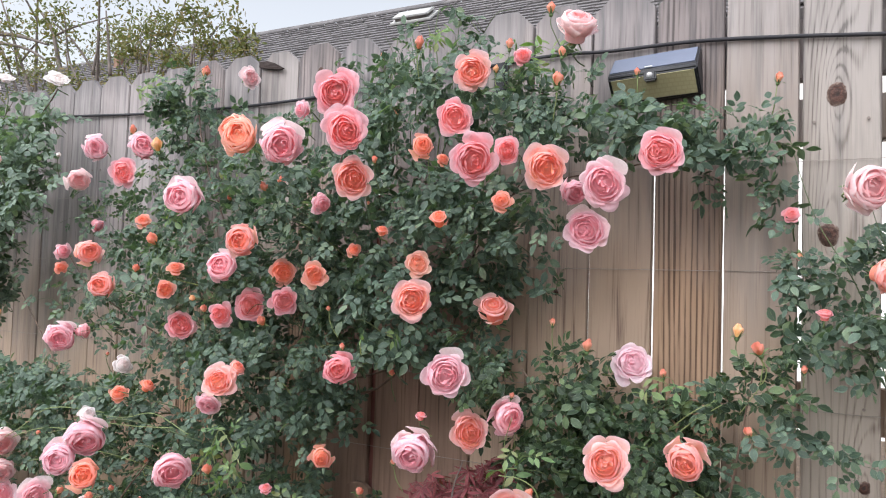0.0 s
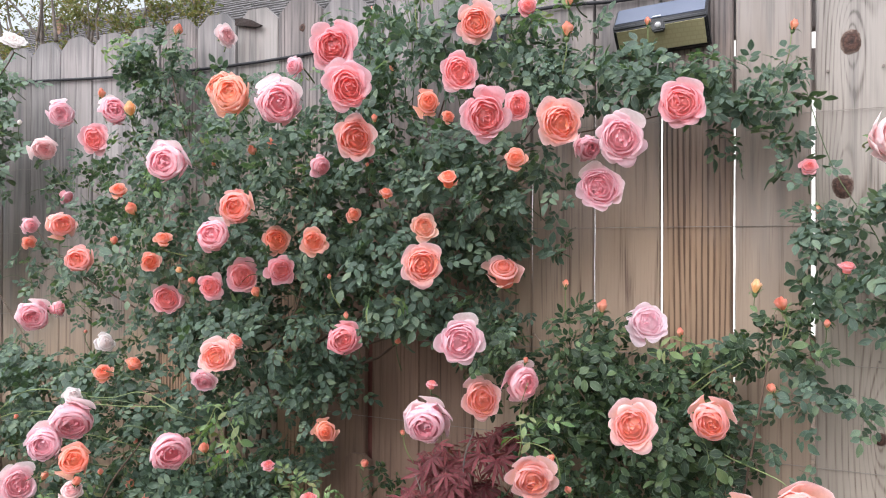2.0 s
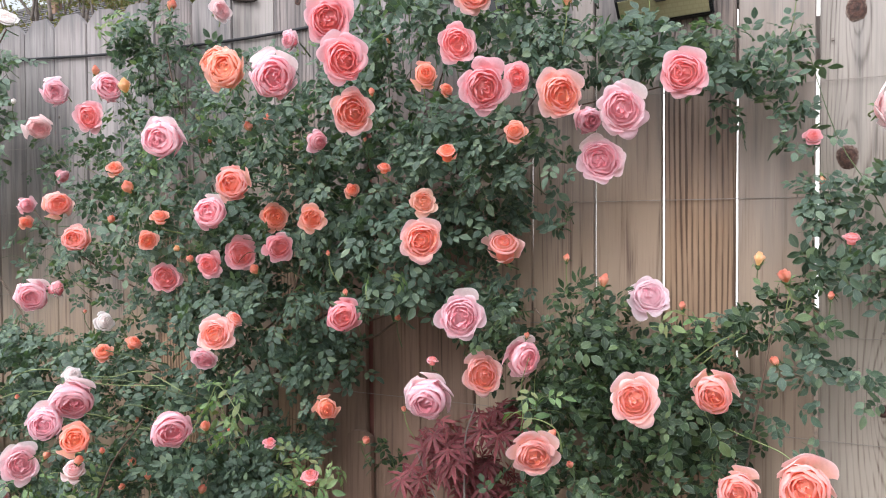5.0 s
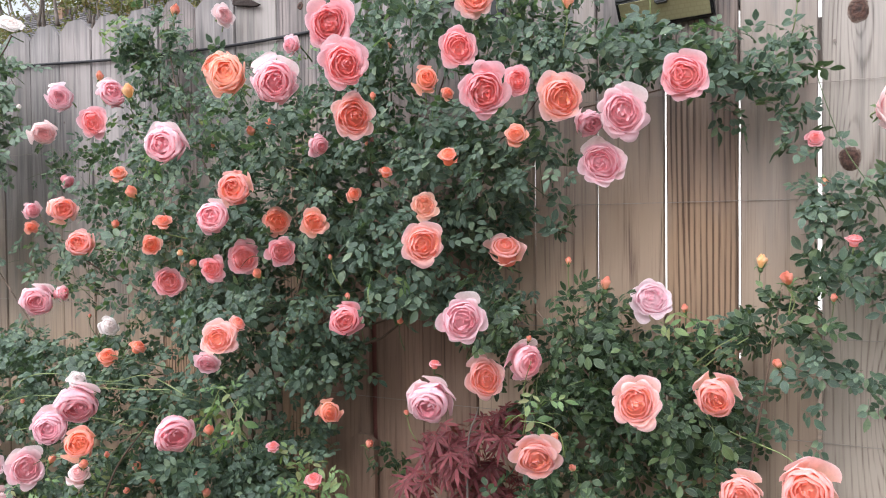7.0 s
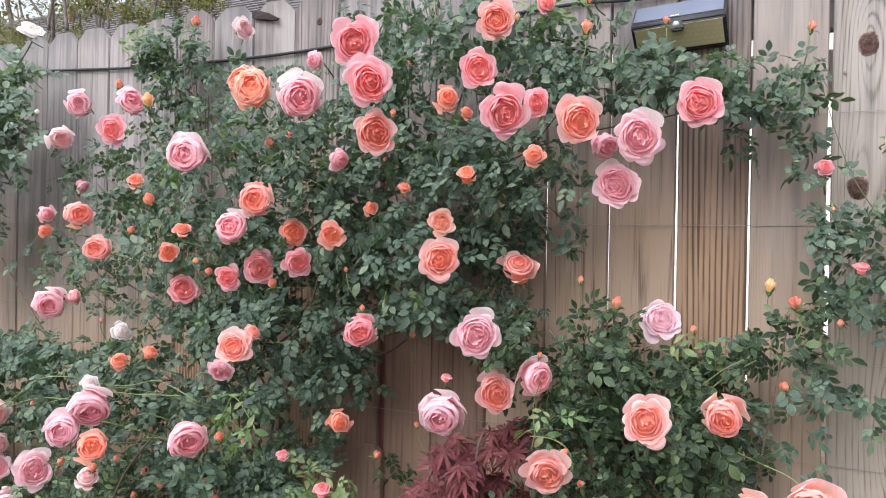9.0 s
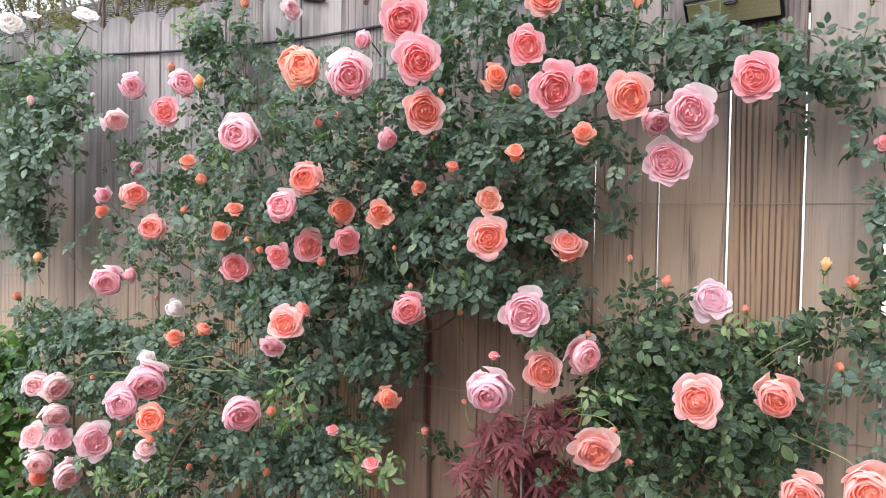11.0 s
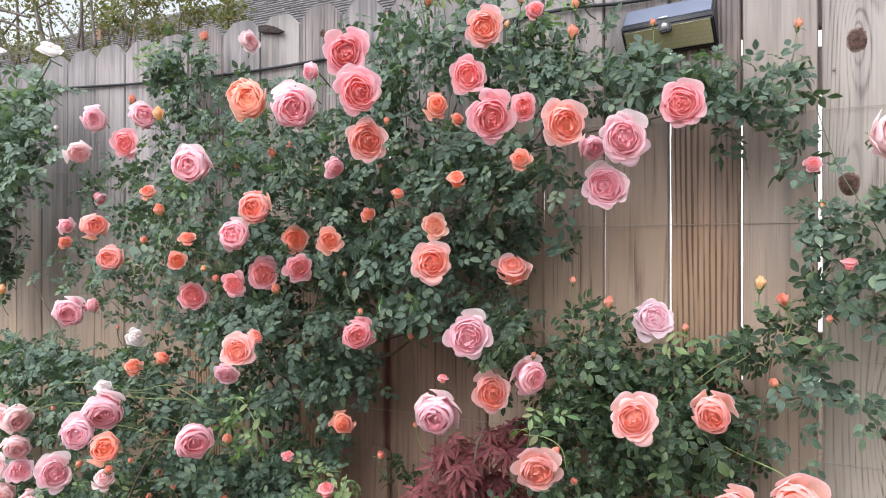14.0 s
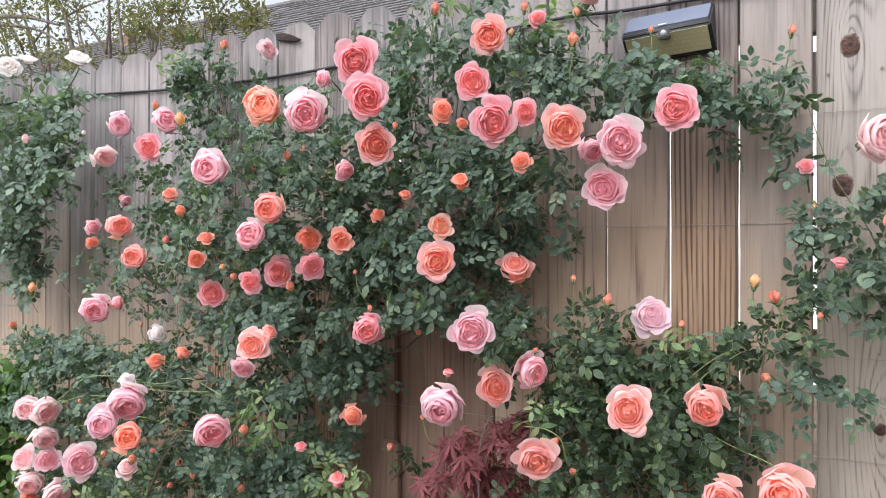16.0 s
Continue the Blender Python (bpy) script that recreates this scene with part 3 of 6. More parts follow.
# ---- house beyond the fence ----
house = tagged(empty("house", -6.0, 6.0, 0), "single-storey house with grey shingle roof beyond the fence", "house")
RIDGE_A, RIDGE_B = Vector((-15.92, 6.78, 4.90)), Vector((3.50, 7.02, 4.90))
along = (RIDGE_B - RIDGE_A).normalized()
down = Vector((along.y, -along.x, 0)) * 0.80 + Vector((0, 0, -0.60))
up_n = along.cross(down).normalized()
if up_n.z < 0:
    up_n = -up_n
length = (RIDGE_B - RIDGE_A).length
bm = bmesh.new()
deck = [RIDGE_A, RIDGE_B, RIDGE_B + down * 2.15, RIDGE_A + down * 2.15]
tops = [bm.verts.new(p - up_n * 0.02) for p in deck]
lows = [bm.verts.new(p - up_n * 0.20) for p in deck]
bm.faces.new(tops)
bm.faces.new(lows[::-1])
for i in range(4):
    bm.faces.new((tops[i], lows[i], lows[(i + 1) % 4], tops[(i + 1) % 4]))
bmesh.ops.recalc_face_normals(bm, faces=bm.faces)
roof = part("roof", bm, SHINGLE, house, "grey weathered shingle roof")
bm = bmesh.new()
eave_a, eave_b = RIDGE_A + down * 1.75, RIDGE_B + down * 1.75
wall = [bm.verts.new((p.x, p.y, z)) for p in (eave_a, eave_b) for z in (0, eave_a.z - 0.1)]
bm.faces.new((wall[0], wall[2], wall[3], wall[1]))
ext = bmesh.ops.extrude_face_region(bm, geom=list(bm.faces))
for v in ext["geom"]:
    if isinstance(v, bmesh.types.BMVert):
        v.co += Vector((-along.y, along.x, 0)) * 3.5
bmesh.ops.recalc_face_normals(bm, faces=bm.faces)
part("wall", bm, STUCCO, house, "pale stucco wall")
# shingle courses
sv, sf = [], []
rng = random.Random(3)
rows = 19
for r in range(rows):
    s = 0.0
    while s < length:
        w = rng.uniform(0.14, 0.30)
        a = RIDGE_A + along * s + down * (r * 0.112 - 0.02) + up_n * 0.004
        b = a + along * (w - 0.012)
        d0 = down * (0.130 + rng.uniform(-0.012, 0.012))
        lift = up_n * rng.uniform(0.014, 0.024)
        k = len(sv)
        sv += [a, b, b + d0 + lift, a + d0 + lift, b + d0, a + d0]
        sf += [(k, k + 1, k + 2, k + 3), (k + 3, k + 2, k + 4, k + 5)]
        s += w
shingles = attach(new("shingles", mesh_from("shingles", sv, sf, SHINGLE, smooth=False)), roof)
tagged(shingles, "overlapping courses of grey shingles", kind="stuff")
for i in range(int(length / 0.20)):
    p = RIDGE_A + along * (i * 0.20)
    bm = bmesh.new()
    q = [p + up_n * 0.02, p + along * 0.19 + Vector((0, 0, 0.022)), p + along * 0.19 + down * 0.13 + Vector((0, 0, 0.022)), p + down * 0.13 + up_n * 0.02]
    low = [bm.verts.new(v) for v in q]
    high = [bm.verts.new(v + Vector((0, 0, 0.02))) for v in q]
    bm.faces.new(low[::-1])
    bm.faces.new(high)
    for k in range(4):
        bm.faces.new((low[k], low[(k + 1) % 4], high[(k + 1) % 4], high[k]))
    part("ridge_cap", bm, SHINGLE, roof)


def roof_vent(s, t):
    """Low metal vent hood on the roof slope."""
    c = RIDGE_A + along * s + down * t
    bm = bmesh.new()
    m = Matrix((( along.x, down.x, up_n.x, c.x), (along.y, down.y, up_n.y, c.y), (along.z, down.z, up_n.z, c.z), (0, 0, 0, 1)))
    box(bm, -0.30, 0.30, -0.16, 0.16, 0.02, 0.05, 0.008)
    box(bm, -0.26, 0.26, -0.12, 0.12, 0.085, 0.110, 0.010)
    bm.transform(m)
    vent = part("roof_vent", bm, WHITE_METAL, house, "low white metal roof vent")
    bm = bmesh.new()
    box(bm, -0.23, 0.23, -0.10, 0.10, 0.05, 0.085)
    bm.transform(m)
    part("grille", bm, DARK_GLASS, vent, "dark vent opening")


roof_vent(11.02, 0.66)

flue_at = RIDGE_A + along * 5.25 + down * 0.5
bm = bmesh.new()
box(bm, flue_at.x - 0.06, flue_at.x + 0.06, flue_at.y - 0.06, flue_at.y + 0.06, flue_at.z - 0.1, flue_at.z + 0.20, 0.01)
flue = part("chimney", bm, TERRA, house, "small brown chimney stack")
bm = bmesh.new()
box(bm, flue_at.x - 0.09, flue_at.x + 0.09, flue_at.y - 0.09, flue_at.y + 0.09, flue_at.z + 0.204, flue_at.z + 0.25, 0.01)
part("cap", bm, WHITE_METAL, flue, "grey chimney cap")

# ---- plants: leaves ----
def leaflet(length, width, fold=0.10, curl=0.12):
    """Vertices, faces and uv of one leaflet along +y, its margin toothed."""
    mid = (0.0, 0.18, 0.38, 0.58, 0.80, 1.0)
    side = ((0.18, 0.56), (0.22, 0.74), (0.40, 0.92), (0.45, 1.0), (0.62, 0.86), (0.66, 0.86), (0.83, 0.47), (0.87, 0.42))
    v, uv = [], []
    for y in mid:
        v.append((0, y * length, -curl * length * y * y))
        uv.append((0.5, y))
    for s in (-1, 1):
        for i, (y, w) in enumerate(side):
            tooth = 0.06 if i % 2 else 0.0
            v.append((s * w * width / 2, (y + tooth * 0.4) * length, fold * width * w - curl * length * y * y))
            uv.append((0.5 + 0.5 * s, y))
    f = []
    for s, o in ((-1, 6), (1, 14)):
        q = [(0, 1, o), (1, 2, o + 2, o + 1, o), (2, 3, o + 4, o + 3, o + 2), (3, 4, o + 6, o + 5, o + 4), (4, 5, o + 7, o + 6)]
        f += q if s < 0 else [t[::-1] for t in q]
    return np.array(v), f, uv


def place(v, x, y, z, yaw, pitch, roll=0.0):
    m = pose(x, y, z, pitch, roll, yaw)
    return np.array([m @ Vector(p) for p in v])


def compound_leaf(pairs, size, seed, slim=1.0):
    """A rose leaf: stalk, paired leaflets and one at the tip."""
    rng = random.Random(seed)
    V, F, UV = [], [], []

    def add(v, f, uv):
        k = sum(len(a) for a in V)
        V.append(v)
        F.extend([tuple(i + k for i in t) for t in f])
        UV.extend(uv)

    stalk = size * (0.55 + 0.42 * pairs)
    step = stalk / (pairs + 0.6)
    for i in range(pairs):
        y = step * (i + 0.9)
        z = -0.10 * y * y / stalk
        for s in (-1, 1):
            v, f, uv = leaflet(size * rng.uniform(0.82, 1.02), slim * size * rng.uniform(0.50, 0.60), rng.uniform(0.05, 0.2), rng.uniform(0.02, 0.22))
            add(place(v, s * size * 0.05, y, z, -s * rng.uniform(52, 72), rng.uniform(-22, 10), rng.uniform(-18, 18)), f, uv)
    v, f, uv = leaflet(size * rng.uniform(1.0, 1.2), slim * size * rng.uniform(0.58, 0.68), rng.uniform(0.05, 0.2), rng.uniform(0.05, 0.25))
    add(place(v, 0, stalk, -0.10 * stalk, rng.uniform(-12, 12), rng.uniform(-20, 5)), f, uv)
    tv, tf = tube_mesh([(0, 0, 0), (0, stalk * 0.5, -0.025 * stalk), (0, stalk * 1.02, -0.10 * stalk)], [size * 0.022, size * 0.018, size * 0.012], 3)
    add(np.array(tv), tf, [(0.5, 0.5)] * len(tv))
    return np.concatenate(V), F, UV


def palm_leaf(size, seed):
    """A maple leaf: seven narrow pointed lobes spread like fingers."""
    rng = random.Random(seed)
    V, F, UV = [], [], []
    for a, l in ((-118, 0.45), (-76, 0.74), (-38, 0.95), (0, 1.06), (38, 0.95), (76, 0.74), (118, 0.45)):
        v, f, uv = leaflet(size * l, size * 0.17 * (0.6 + 0.4 * l), 0.1, 0.15)
        k = sum(len(q) for q in V)
        V.append(place(v, 0, 0, 0, a + rng.uniform(-6, 6), rng.uniform(-16, 4)))
        F.extend([tuple(i + k for i in t) for t in f])
        UV.extend(uv)
    return np.concatenate(V), F, UV


def single_leaf(length, width, seed):
    rng = random.Random(seed)
    v, f, uv = leaflet(length, width, rng.uniform(0.05, 0.2), rng.uniform(0.0, 0.3))
    return v, f, uv


FORMS = {
    "rose": [compound_leaf(2, 0.0218, s, 0.95) for s in range(4)] + [compound_leaf(3, 0.0190, s + 9) for s in range(3)],
    "fine": [compound_leaf(2, 0.019, s + 20) for s in range(3)] + [compound_leaf(3, 0.018, s + 29) for s in range(2)],
    "broad": [compound_leaf(2, 0.027, s + 40) for s in range(4)],
    "young": [compound_leaf(2, 0.023, s + 50, 0.72) for s in range(3)] + [compound_leaf(1, 0.026, s + 55, 0.72) for s in range(2)],
    "shrub": [single_leaf(0.042, 0.026, s + 60) for s in range(5)],
    "maple": [palm_leaf(0.042, s + 70) for s in range(5)],
    "tree": [single_leaf(0.040, 0.018, s + 80) for s in range(4)],
}


class Plant:
    """Collects a plant's leaves, then grows them: the front ones as parts, the rest as one mesh."""

    def __init__(self, name, x, y, label, category, singles=260, group=""):
        self.top = tagged(empty(name, x, y, 0), label, category, group)
        self.singles, self.leaves, self.faces = singles, [], []
        self.rng = np.random.default_rng(abs(int(x * 1000)) + 7)

    def clump(self, x, y, z, rx, ry, rz, count, form="rose", mat=None, drop=0.35, twigs=2):
        rng = self.rng
        mat = mat or LEAF
        got = 0
        count = round(count * {"rose": 1.12, "broad": 1.2}.get(form, 1.0))
        while got < count:
            d = rng.normal(size=3)
            d /= np.linalg.norm(d)
            p = np.array((x, y, z)) + d * np.array((rx, ry, rz)) * rng.random() ** 0.45
            p[1] = min(p[1], -0.02) if y < 0 else p[1]
            got += 1
            if noise.noise(Vector(p * 9.0)) < -0.28:
                continue
            nrm = np.array((0.0, -0.55, 0.55)) + 0.62 * rng.normal(size=3) + 0.25 * d
            if y > 0.2:
                nrm = rng.normal(size=3)
            ax = rng.normal(size=3) + np.array((0, -0.2, -drop))
            nrm /= np.linalg.norm(nrm)
            ax -= nrm * ax.dot(nrm)
            ax /= np.linalg.norm(ax)
            right = np.cross(ax, nrm)
            k = rng.uniform(0.62, 1.32)
            self.leaves.append((p, np.stack((right, ax, nrm), axis=1) * k, form, int(rng.integers(len(FORMS[form]))), mat))
        for q in range(twigs * 2 if form == "fine" and twigs else twigs):
            d = rng.normal(size=3) * np.array((rx, ry, rz)) * 0.48
            c = Vector((x, y, z))
            e = c + Vector(d)
            b = c + Vector((rng.normal() * rx * 0.3, min(0.6 * ry, -y - 0.03) if y < 0 else 0.0, -rz * 0.6))
            e.y = min(e.y, -0.02) if y < 0 else e.y
            if x > -0.2 and y < 0:
                continue
            green_twig = mat in (LEAF_YOUNG, LEAF_WARM) or q > 2
            tube("twig", [b, (b + e) / 2 + Vector((0, -0.2 * ry, 0.25 * rz)), e], 0.0011, 0.0004, CANE_YOUNG if green_twig else CANE, self.top, sides=4, steps=4)

    def clear(self, faces):
        """Drops the leaves that would stand in a bloom or right before its face."""
        at, ways = np.array([f[0] for f in faces]), np.array([f[1] for f in faces])
        wide = np.array([f[2] for f in faces])
        out = ways + np.array((0.35, -1.0, 0.0))  # towards the open side of the bed
        out /= np.linalg.norm(out, axis=1)[:, None]
        keep = []
        for leaf in self.leaves:
            long = 1.9 * np.ptp(FORMS[leaf[2]][leaf[3]][0][:, 1]) / 2
            probes = [leaf[0] + leaf[1][:, 1] * long * k for k in (0.15, 0.55, 0.95)]
            hidden = False
            for q in probes:
                d = q - at
                for to, least, room in ((ways, -0.4, 1.0), (out, -0.3, 0.85)):
                    h = np.einsum("ij,ij->i", d, to)
                    off = np.linalg.norm(d - to * h[:, None], axis=1)
                    hidden = hidden or bool(np.any((h > least * wide) & (h < 0.30) & (off < room * wide)))
            if not hidden:
                keep.append(leaf)
        self.leaves = keep

    def grow(self):
        shared = {}
        front = sorted(range(len(self.leaves)), key=lambda i: self.leaves[i][0][1])[: self.singles]
        front = set(front)
        heap = {}
        for i, (p, m, form, k, mat) in enumerate(self.leaves):
            v, f, uv = FORMS[form][k]
            if i in front:
                key = (form, k, mat.name)
                if key not in shared:
                    shared[key] = mesh_from("leaf", v, f, mat, uv)
                w = Matrix.Identity(4)
                for a in range(3):
                    for b in range(3):
                        w[a][b] = m[a, b]
                    w[a][3] = p[a]
                piece("leaf", shared[key], w, self.top)
            else:
                V, F, U, n = heap.setdefault(mat.name, ([], [], [], [0, mat]))
                V.append(v @ m.T + p)
                F.extend([tuple(j + n[0] for j in t) for t in f])
                U.extend(uv)
                n[0] += len(v)
        for V, F, U, n in heap.values():
            ob = attach(new("foliage", mesh_from("foliage", np.concatenate(V), F, n[1], U)), self.top)
            tagged(ob, kind="stuff")

    def cane(self, *points, r=0.007, mat=None):
        return tube("cane", points, r, r * 0.35, mat or CANE_OLD, self.top, sides=7, steps=6)


# ---- plants: blooms ----
def petal(theta, half, r0, r1, z0, z1, bulge, ring, swirl=0.0, reflex=0.0, wave=0.0, seed=0, nu=6, nv=6, tip=0.34):
    """One petal of a unit bloom that faces +z: it rises from z0 to z1 and opens from r0 to r1."""
    rng = random.Random(seed)
    ph, notch = rng.uniform(0, 6.3), rng.uniform(0.0, 0.07)
    v, f, uv = [], [], []
    for j in range(nv + 1):
        for i in range(nu + 1):
            u = -1 + 2 * i / nu
            t = (j / nv) * (1 - tip * abs(u) ** 2.4 - notch * math.exp(-(u * 4) ** 2))
            r = r0 + (r1 - r0) * t + bulge * math.sin(math.pi * t) + swirl * u * t
            r += wave * t * t * math.sin(3.2 * u + ph)
            z = z0 + (z1 - z0) * (math.sin(t * math.pi / 2) if reflex == 0 else math.sin(t * math.pi * (0.5 + reflex)))
            z += wave * 0.6 * t * t * math.cos(2.6 * u + ph)
            a = theta + half * u * (0.55 + 0.45 * min(1.0, 1.6 * t))
            v.append((r * math.cos(a), r * math.sin(a), z))
            uv.append((t, ring))
    w = nu + 1
    for j in range(nv):
        for i in range(nu):
            a = j * w + i
            f.append((a, a + 1, a + 1 + w, a + w))
    return v, f, uv


def join(sets, foot=None):
    """One mesh of several petals; foot: the point of the receptacle on which all of them sit."""
    V, F, UV = [], [], []
    if foot is not None:
        V.append(foot)
        UV.append((0.0, 0.0))
    for v, f, uv in sets:
        k = len(V)
        V += list(v)
        F += [tuple(i + k for i in t) for t in f]
        UV += list(uv)
        if foot is not None:
            F.append((0, k + 1, k))
    return V, F, UV


RINGS = {
    "open": ((0.66, 6, 0.50), (0.55, 6, 0.53), (0.435, 5, 0.54), (0.32, 4, 0.53)),
    "ball": ((0.66, 6, 0.86), (0.55, 5, 0.90), (0.44, 5, 0.90), (0.33, 4, 0.88)),
    "cup": ((0.52, 4, 0.78), (0.41, 4, 0.86), (0.30, 3, 0.91), (0.19, 3, 0.94)),
}


def heart_set(kind, seed):
    """The full cup of the bloom: rings of incurved petals one inside the other, and a knot of folded ones in the middle."""
    rng = random.Random(seed)
    sets = []
    rings = RINGS[kind]
    ex, ey = rng.uniform(-0.06, 0.06), rng.uniform(-0.06, 0.06)
    for i, (r, n, top) in enumerate(rings):
        t = 1 - i / (len(rings) - 1)
        start = rng.uniform(0, 6.3)
        for k in range(n):
            th = start + (k + rng.uniform(-0.22, 0.22)) * 2 * math.pi / n
            rim = r * rng.uniform(0.88, 1.02)
            v, f, uv = petal(th, math.pi / n * rng.uniform(1.25, 1.6), r * 0.62, rim, max(0.04, top - 0.30), top + rng.uniform(-0.05, 0.04), r * (0.26 if kind == "open" else 0.36), 0.18 + 0.55 * t + rng.uniform(-0.13, 0.13), rng.uniform(-0.05, 0.05), 0.0, 0.05, seed * 50 + i * 10 + k, 7, 6, rng.uniform(0.12, 0.26))
            w = 1 - t
            sets.append(([(x + ex * w, y + ey * w, z) for x, y, z in v], f, uv))
    heart = rings[-1][0]
    for k in range(8):
        a, d = rng.uniform(0, 6.3), heart * rng.uniform(0.1, 0.75)
        top = rings[-1][2] - rng.uniform(-0.03, 0.05)
        v, f, uv = petal(rng.uniform(0, 6.3), rng.uniform(0.7, 1.3), heart * 0.45, heart * rng.uniform(0.30, 0.75), top - 0.16, top, 0.03, rng.uniform(0.1, 0.7), rng.uniform(-0.12, 0.12), 0.0, 0.05, seed * 70 + k, 5, 4, 0.2)
        sets.append(([(x + ex + d * math.cos(a), y + ey + d * math.sin(a), z) for x, y, z in v], f, uv))
    if kind != "cup":
        m = 7
        for k in range(m):
            th = (k + rng.uniform(-0.25, 0.25)) * 2 * math.pi / m
            if kind == "open":
                sets.append(petal(th, rng.uniform(0.50, 0.66), 0.22, rng.uniform(0.72, 0.86), 0.0, 0.47 + rng.uniform(-0.05, 0.05), 0.16, 0.76 + rng.uniform(-0.1, 0.2), rng.uniform(-0.06, 0.06), 0.05, 0.06, seed * 90 + k, 8, 7, 0.26))
            else:
                sets.append(petal(th, rng.uniform(0.52, 0.68), 0.18, rng.uniform(0.66, 0.76), 0.0, 0.84 + rng.uniform(-0.06, 0.05), 0.30, 0.78 + rng.uniform(-0.15, 0.2), rng.uniform(-0.06, 0.06), 0.0, 0.07, seed * 90 + k, 8, 7, 0.26))
    low = rings[-1][2] - 0.13
    bowl = [(0.8 * rings[0][0] * math.cos(k * math.pi / 8), 0.8 * rings[0][0] * math.sin(k * math.pi / 8), low) for k in range(16)]
    sets.append((bowl + [(0.9 * x, 0.9 * y, 0.0) for x, y, z in bowl], [tuple(range(16))] + [(k, k + 16, (k + 1) % 16 + 16, (k + 1) % 16) for k in range(16)], [(0.6, 0.3)] * 32))
    return join(sets, (0, 0, 0.02))


def sepal(theta, wide, path, seed):
    """A pointed green sepal that runs along path, pairs of radius and height."""
    rng = random.Random(seed)
    v, f, uv = [], [], []
    n = len(path)
    for i, (r, z) in enumerate(path):
        w = wide * (1 - i / (n - 1)) ** 0.8
        for u in (-1, 0, 1):
            a = theta + 0.12 * math.sin(seed + i)
            v.append((r * math.cos(a) - u * w * math.sin(a), r * math.sin(a) + u * w * math.cos(a), z - 0.05 * (u == 0) + rng.uniform(-0.02, 0.02)))
            uv.append((0.5, 0.5))
    for i in range(n - 1):
        for k in range(2):
            p = i * 3 + k
            f.append((p, p + 1, p + 4, p + 3))
    return v, f, uv


def sepal_set():
    sets = [sepal(k * 2 * math.pi / 5, 0.13, ((0.05, 0.0), (0.18, -0.03), (0.32, -0.08), (0.44, -0.16), (0.50, -0.26)), 900 + k) for k in range(5)]
    v, f = tube_mesh([(0, 0, -0.30), (0, 0, -0.20), (0, 0, -0.08), (0, 0, 0.05)], [0.05, 0.13, 0.15, 0.10], 8)
    sets.append((v, f, [(0.5, 0.5)] * len(v)))
    return join(sets, (0, 0, -0.02))


def bud_set(seed):
    """A furled bud: petals wrapped into a pointed egg, the outer ones peeling off."""
    rng = random.Random(seed)
    sets = []
    for k in range(8):
        t = k / 7
        loose = rng.uniform(0.0, 0.22) if k > 4 else 0.0
        sets.append(petal(k * 2.4, 1.10 - 0.3 * (k > 5), 0.12, 0.03 + 0.16 * t * t + loose + rng.uniform(0, 0.05), 0.0, 1.60 - 0.46 * t, 0.24 + 0.12 * t, 0.1 + 0.85 * t, 0.07, 0, 0.06, seed * 9 + k, 6, 6))
    plug = [(0.24 * math.cos(k * math.pi / 4), 0.24 * math.sin(k * math.pi / 4), 0.95) for k in range(8)]
    sets.append((plug, [tuple(range(8))], [(0.8, 0.5)] * 8))
    return join(sets, (0, 0, 0.0))


def bud_sepal_set(seed):
    sets = []
    for k in range(5):
        o = ((k + seed) % 3) * 0.5
        path = ((0.14, 0.0), (0.40, 0.14), (0.56, 0.42 - 0.2 * o), (0.66 + 0.25 * o, 0.72 - 0.55 * o), (0.74 + 0.45 * o, 1.0 - 1.1 * o))
        sets.append(sepal(k * 2 * math.pi / 5 + 0.3, 0.17, path, 950 + k + 10 * seed))
    v, f = tube_mesh([(0, 0, -0.46), (0, 0, -0.30), (0, 0, -0.06), (0, 0, 0.10)], [0.07, 0.24, 0.30, 0.20], 8)
    sets.append((v, f, [(0.5, 0.5)] * len(v)))
    return join(sets, (0, 0, -0.02))


MESHES = {}


def stock(name, key, make, mat):
    full = (name, key, mat.name)
    if full not in MESHES:
        v, f, uv = make()
        MESHES[full] = mesh_from(name, v, f, mat, uv)
    return MESHES[full]


def facing(x, y, z, yaw, tilt, size, spin=0.0):
    """A pose whose +z looks out of the bed (-y), turned by yaw to the right and tilted up."""
    return pose(x, y, z, 0, 0, yaw) @ pose(0, 0, 0, 90 - tilt, 0, 0) @ pose(0, 0, 0, 0, 0, spin) @ Matrix.Diagonal((size, size, size, 1))


WORDS = {"coral": "coral-pink", "pink": "soft pink", "mauve": "mauve-pink", "orange": "orange-coral", "apricot": "apricot-orange", "peach": "peach and pink", "blush": "pale blush-pink", "lilac": "pale lilac-pink", "white": "creamy white", "red": "red-coral", "yellow": "yellow-orange"}
count = [0]


def stem(top, way, length, parent, mat, lean=0.0, r=0.0019):
    p = Vector(top)
    w = Vector(way)
    rng = random.Random(count[0])
    a = p - w * length * 0.25
    room = max(0.0, -0.03 - a.y)
    back = min(0.6 * length, 0.6 * room)
    fall = 0.15 + 0.5 * (1 - back / (0.6 * length))
    b = a + Vector((rng.uniform(-0.3, 0.3) * length, back, -fall * length * rng.uniform(0.6, 1.1)))
    c = b + Vector((rng.uniform(-0.25, 0.25) * length, min(0.35 * length, 0.3 * room), -fall * length * rng.uniform(0.6, 1.2)))
    for q in (a, b, c):
        q.y = min(q.y, -0.015)
    return tube("stem", [p, a, b, c], r, r * 1.25, mat, parent, sides=5, steps=4)


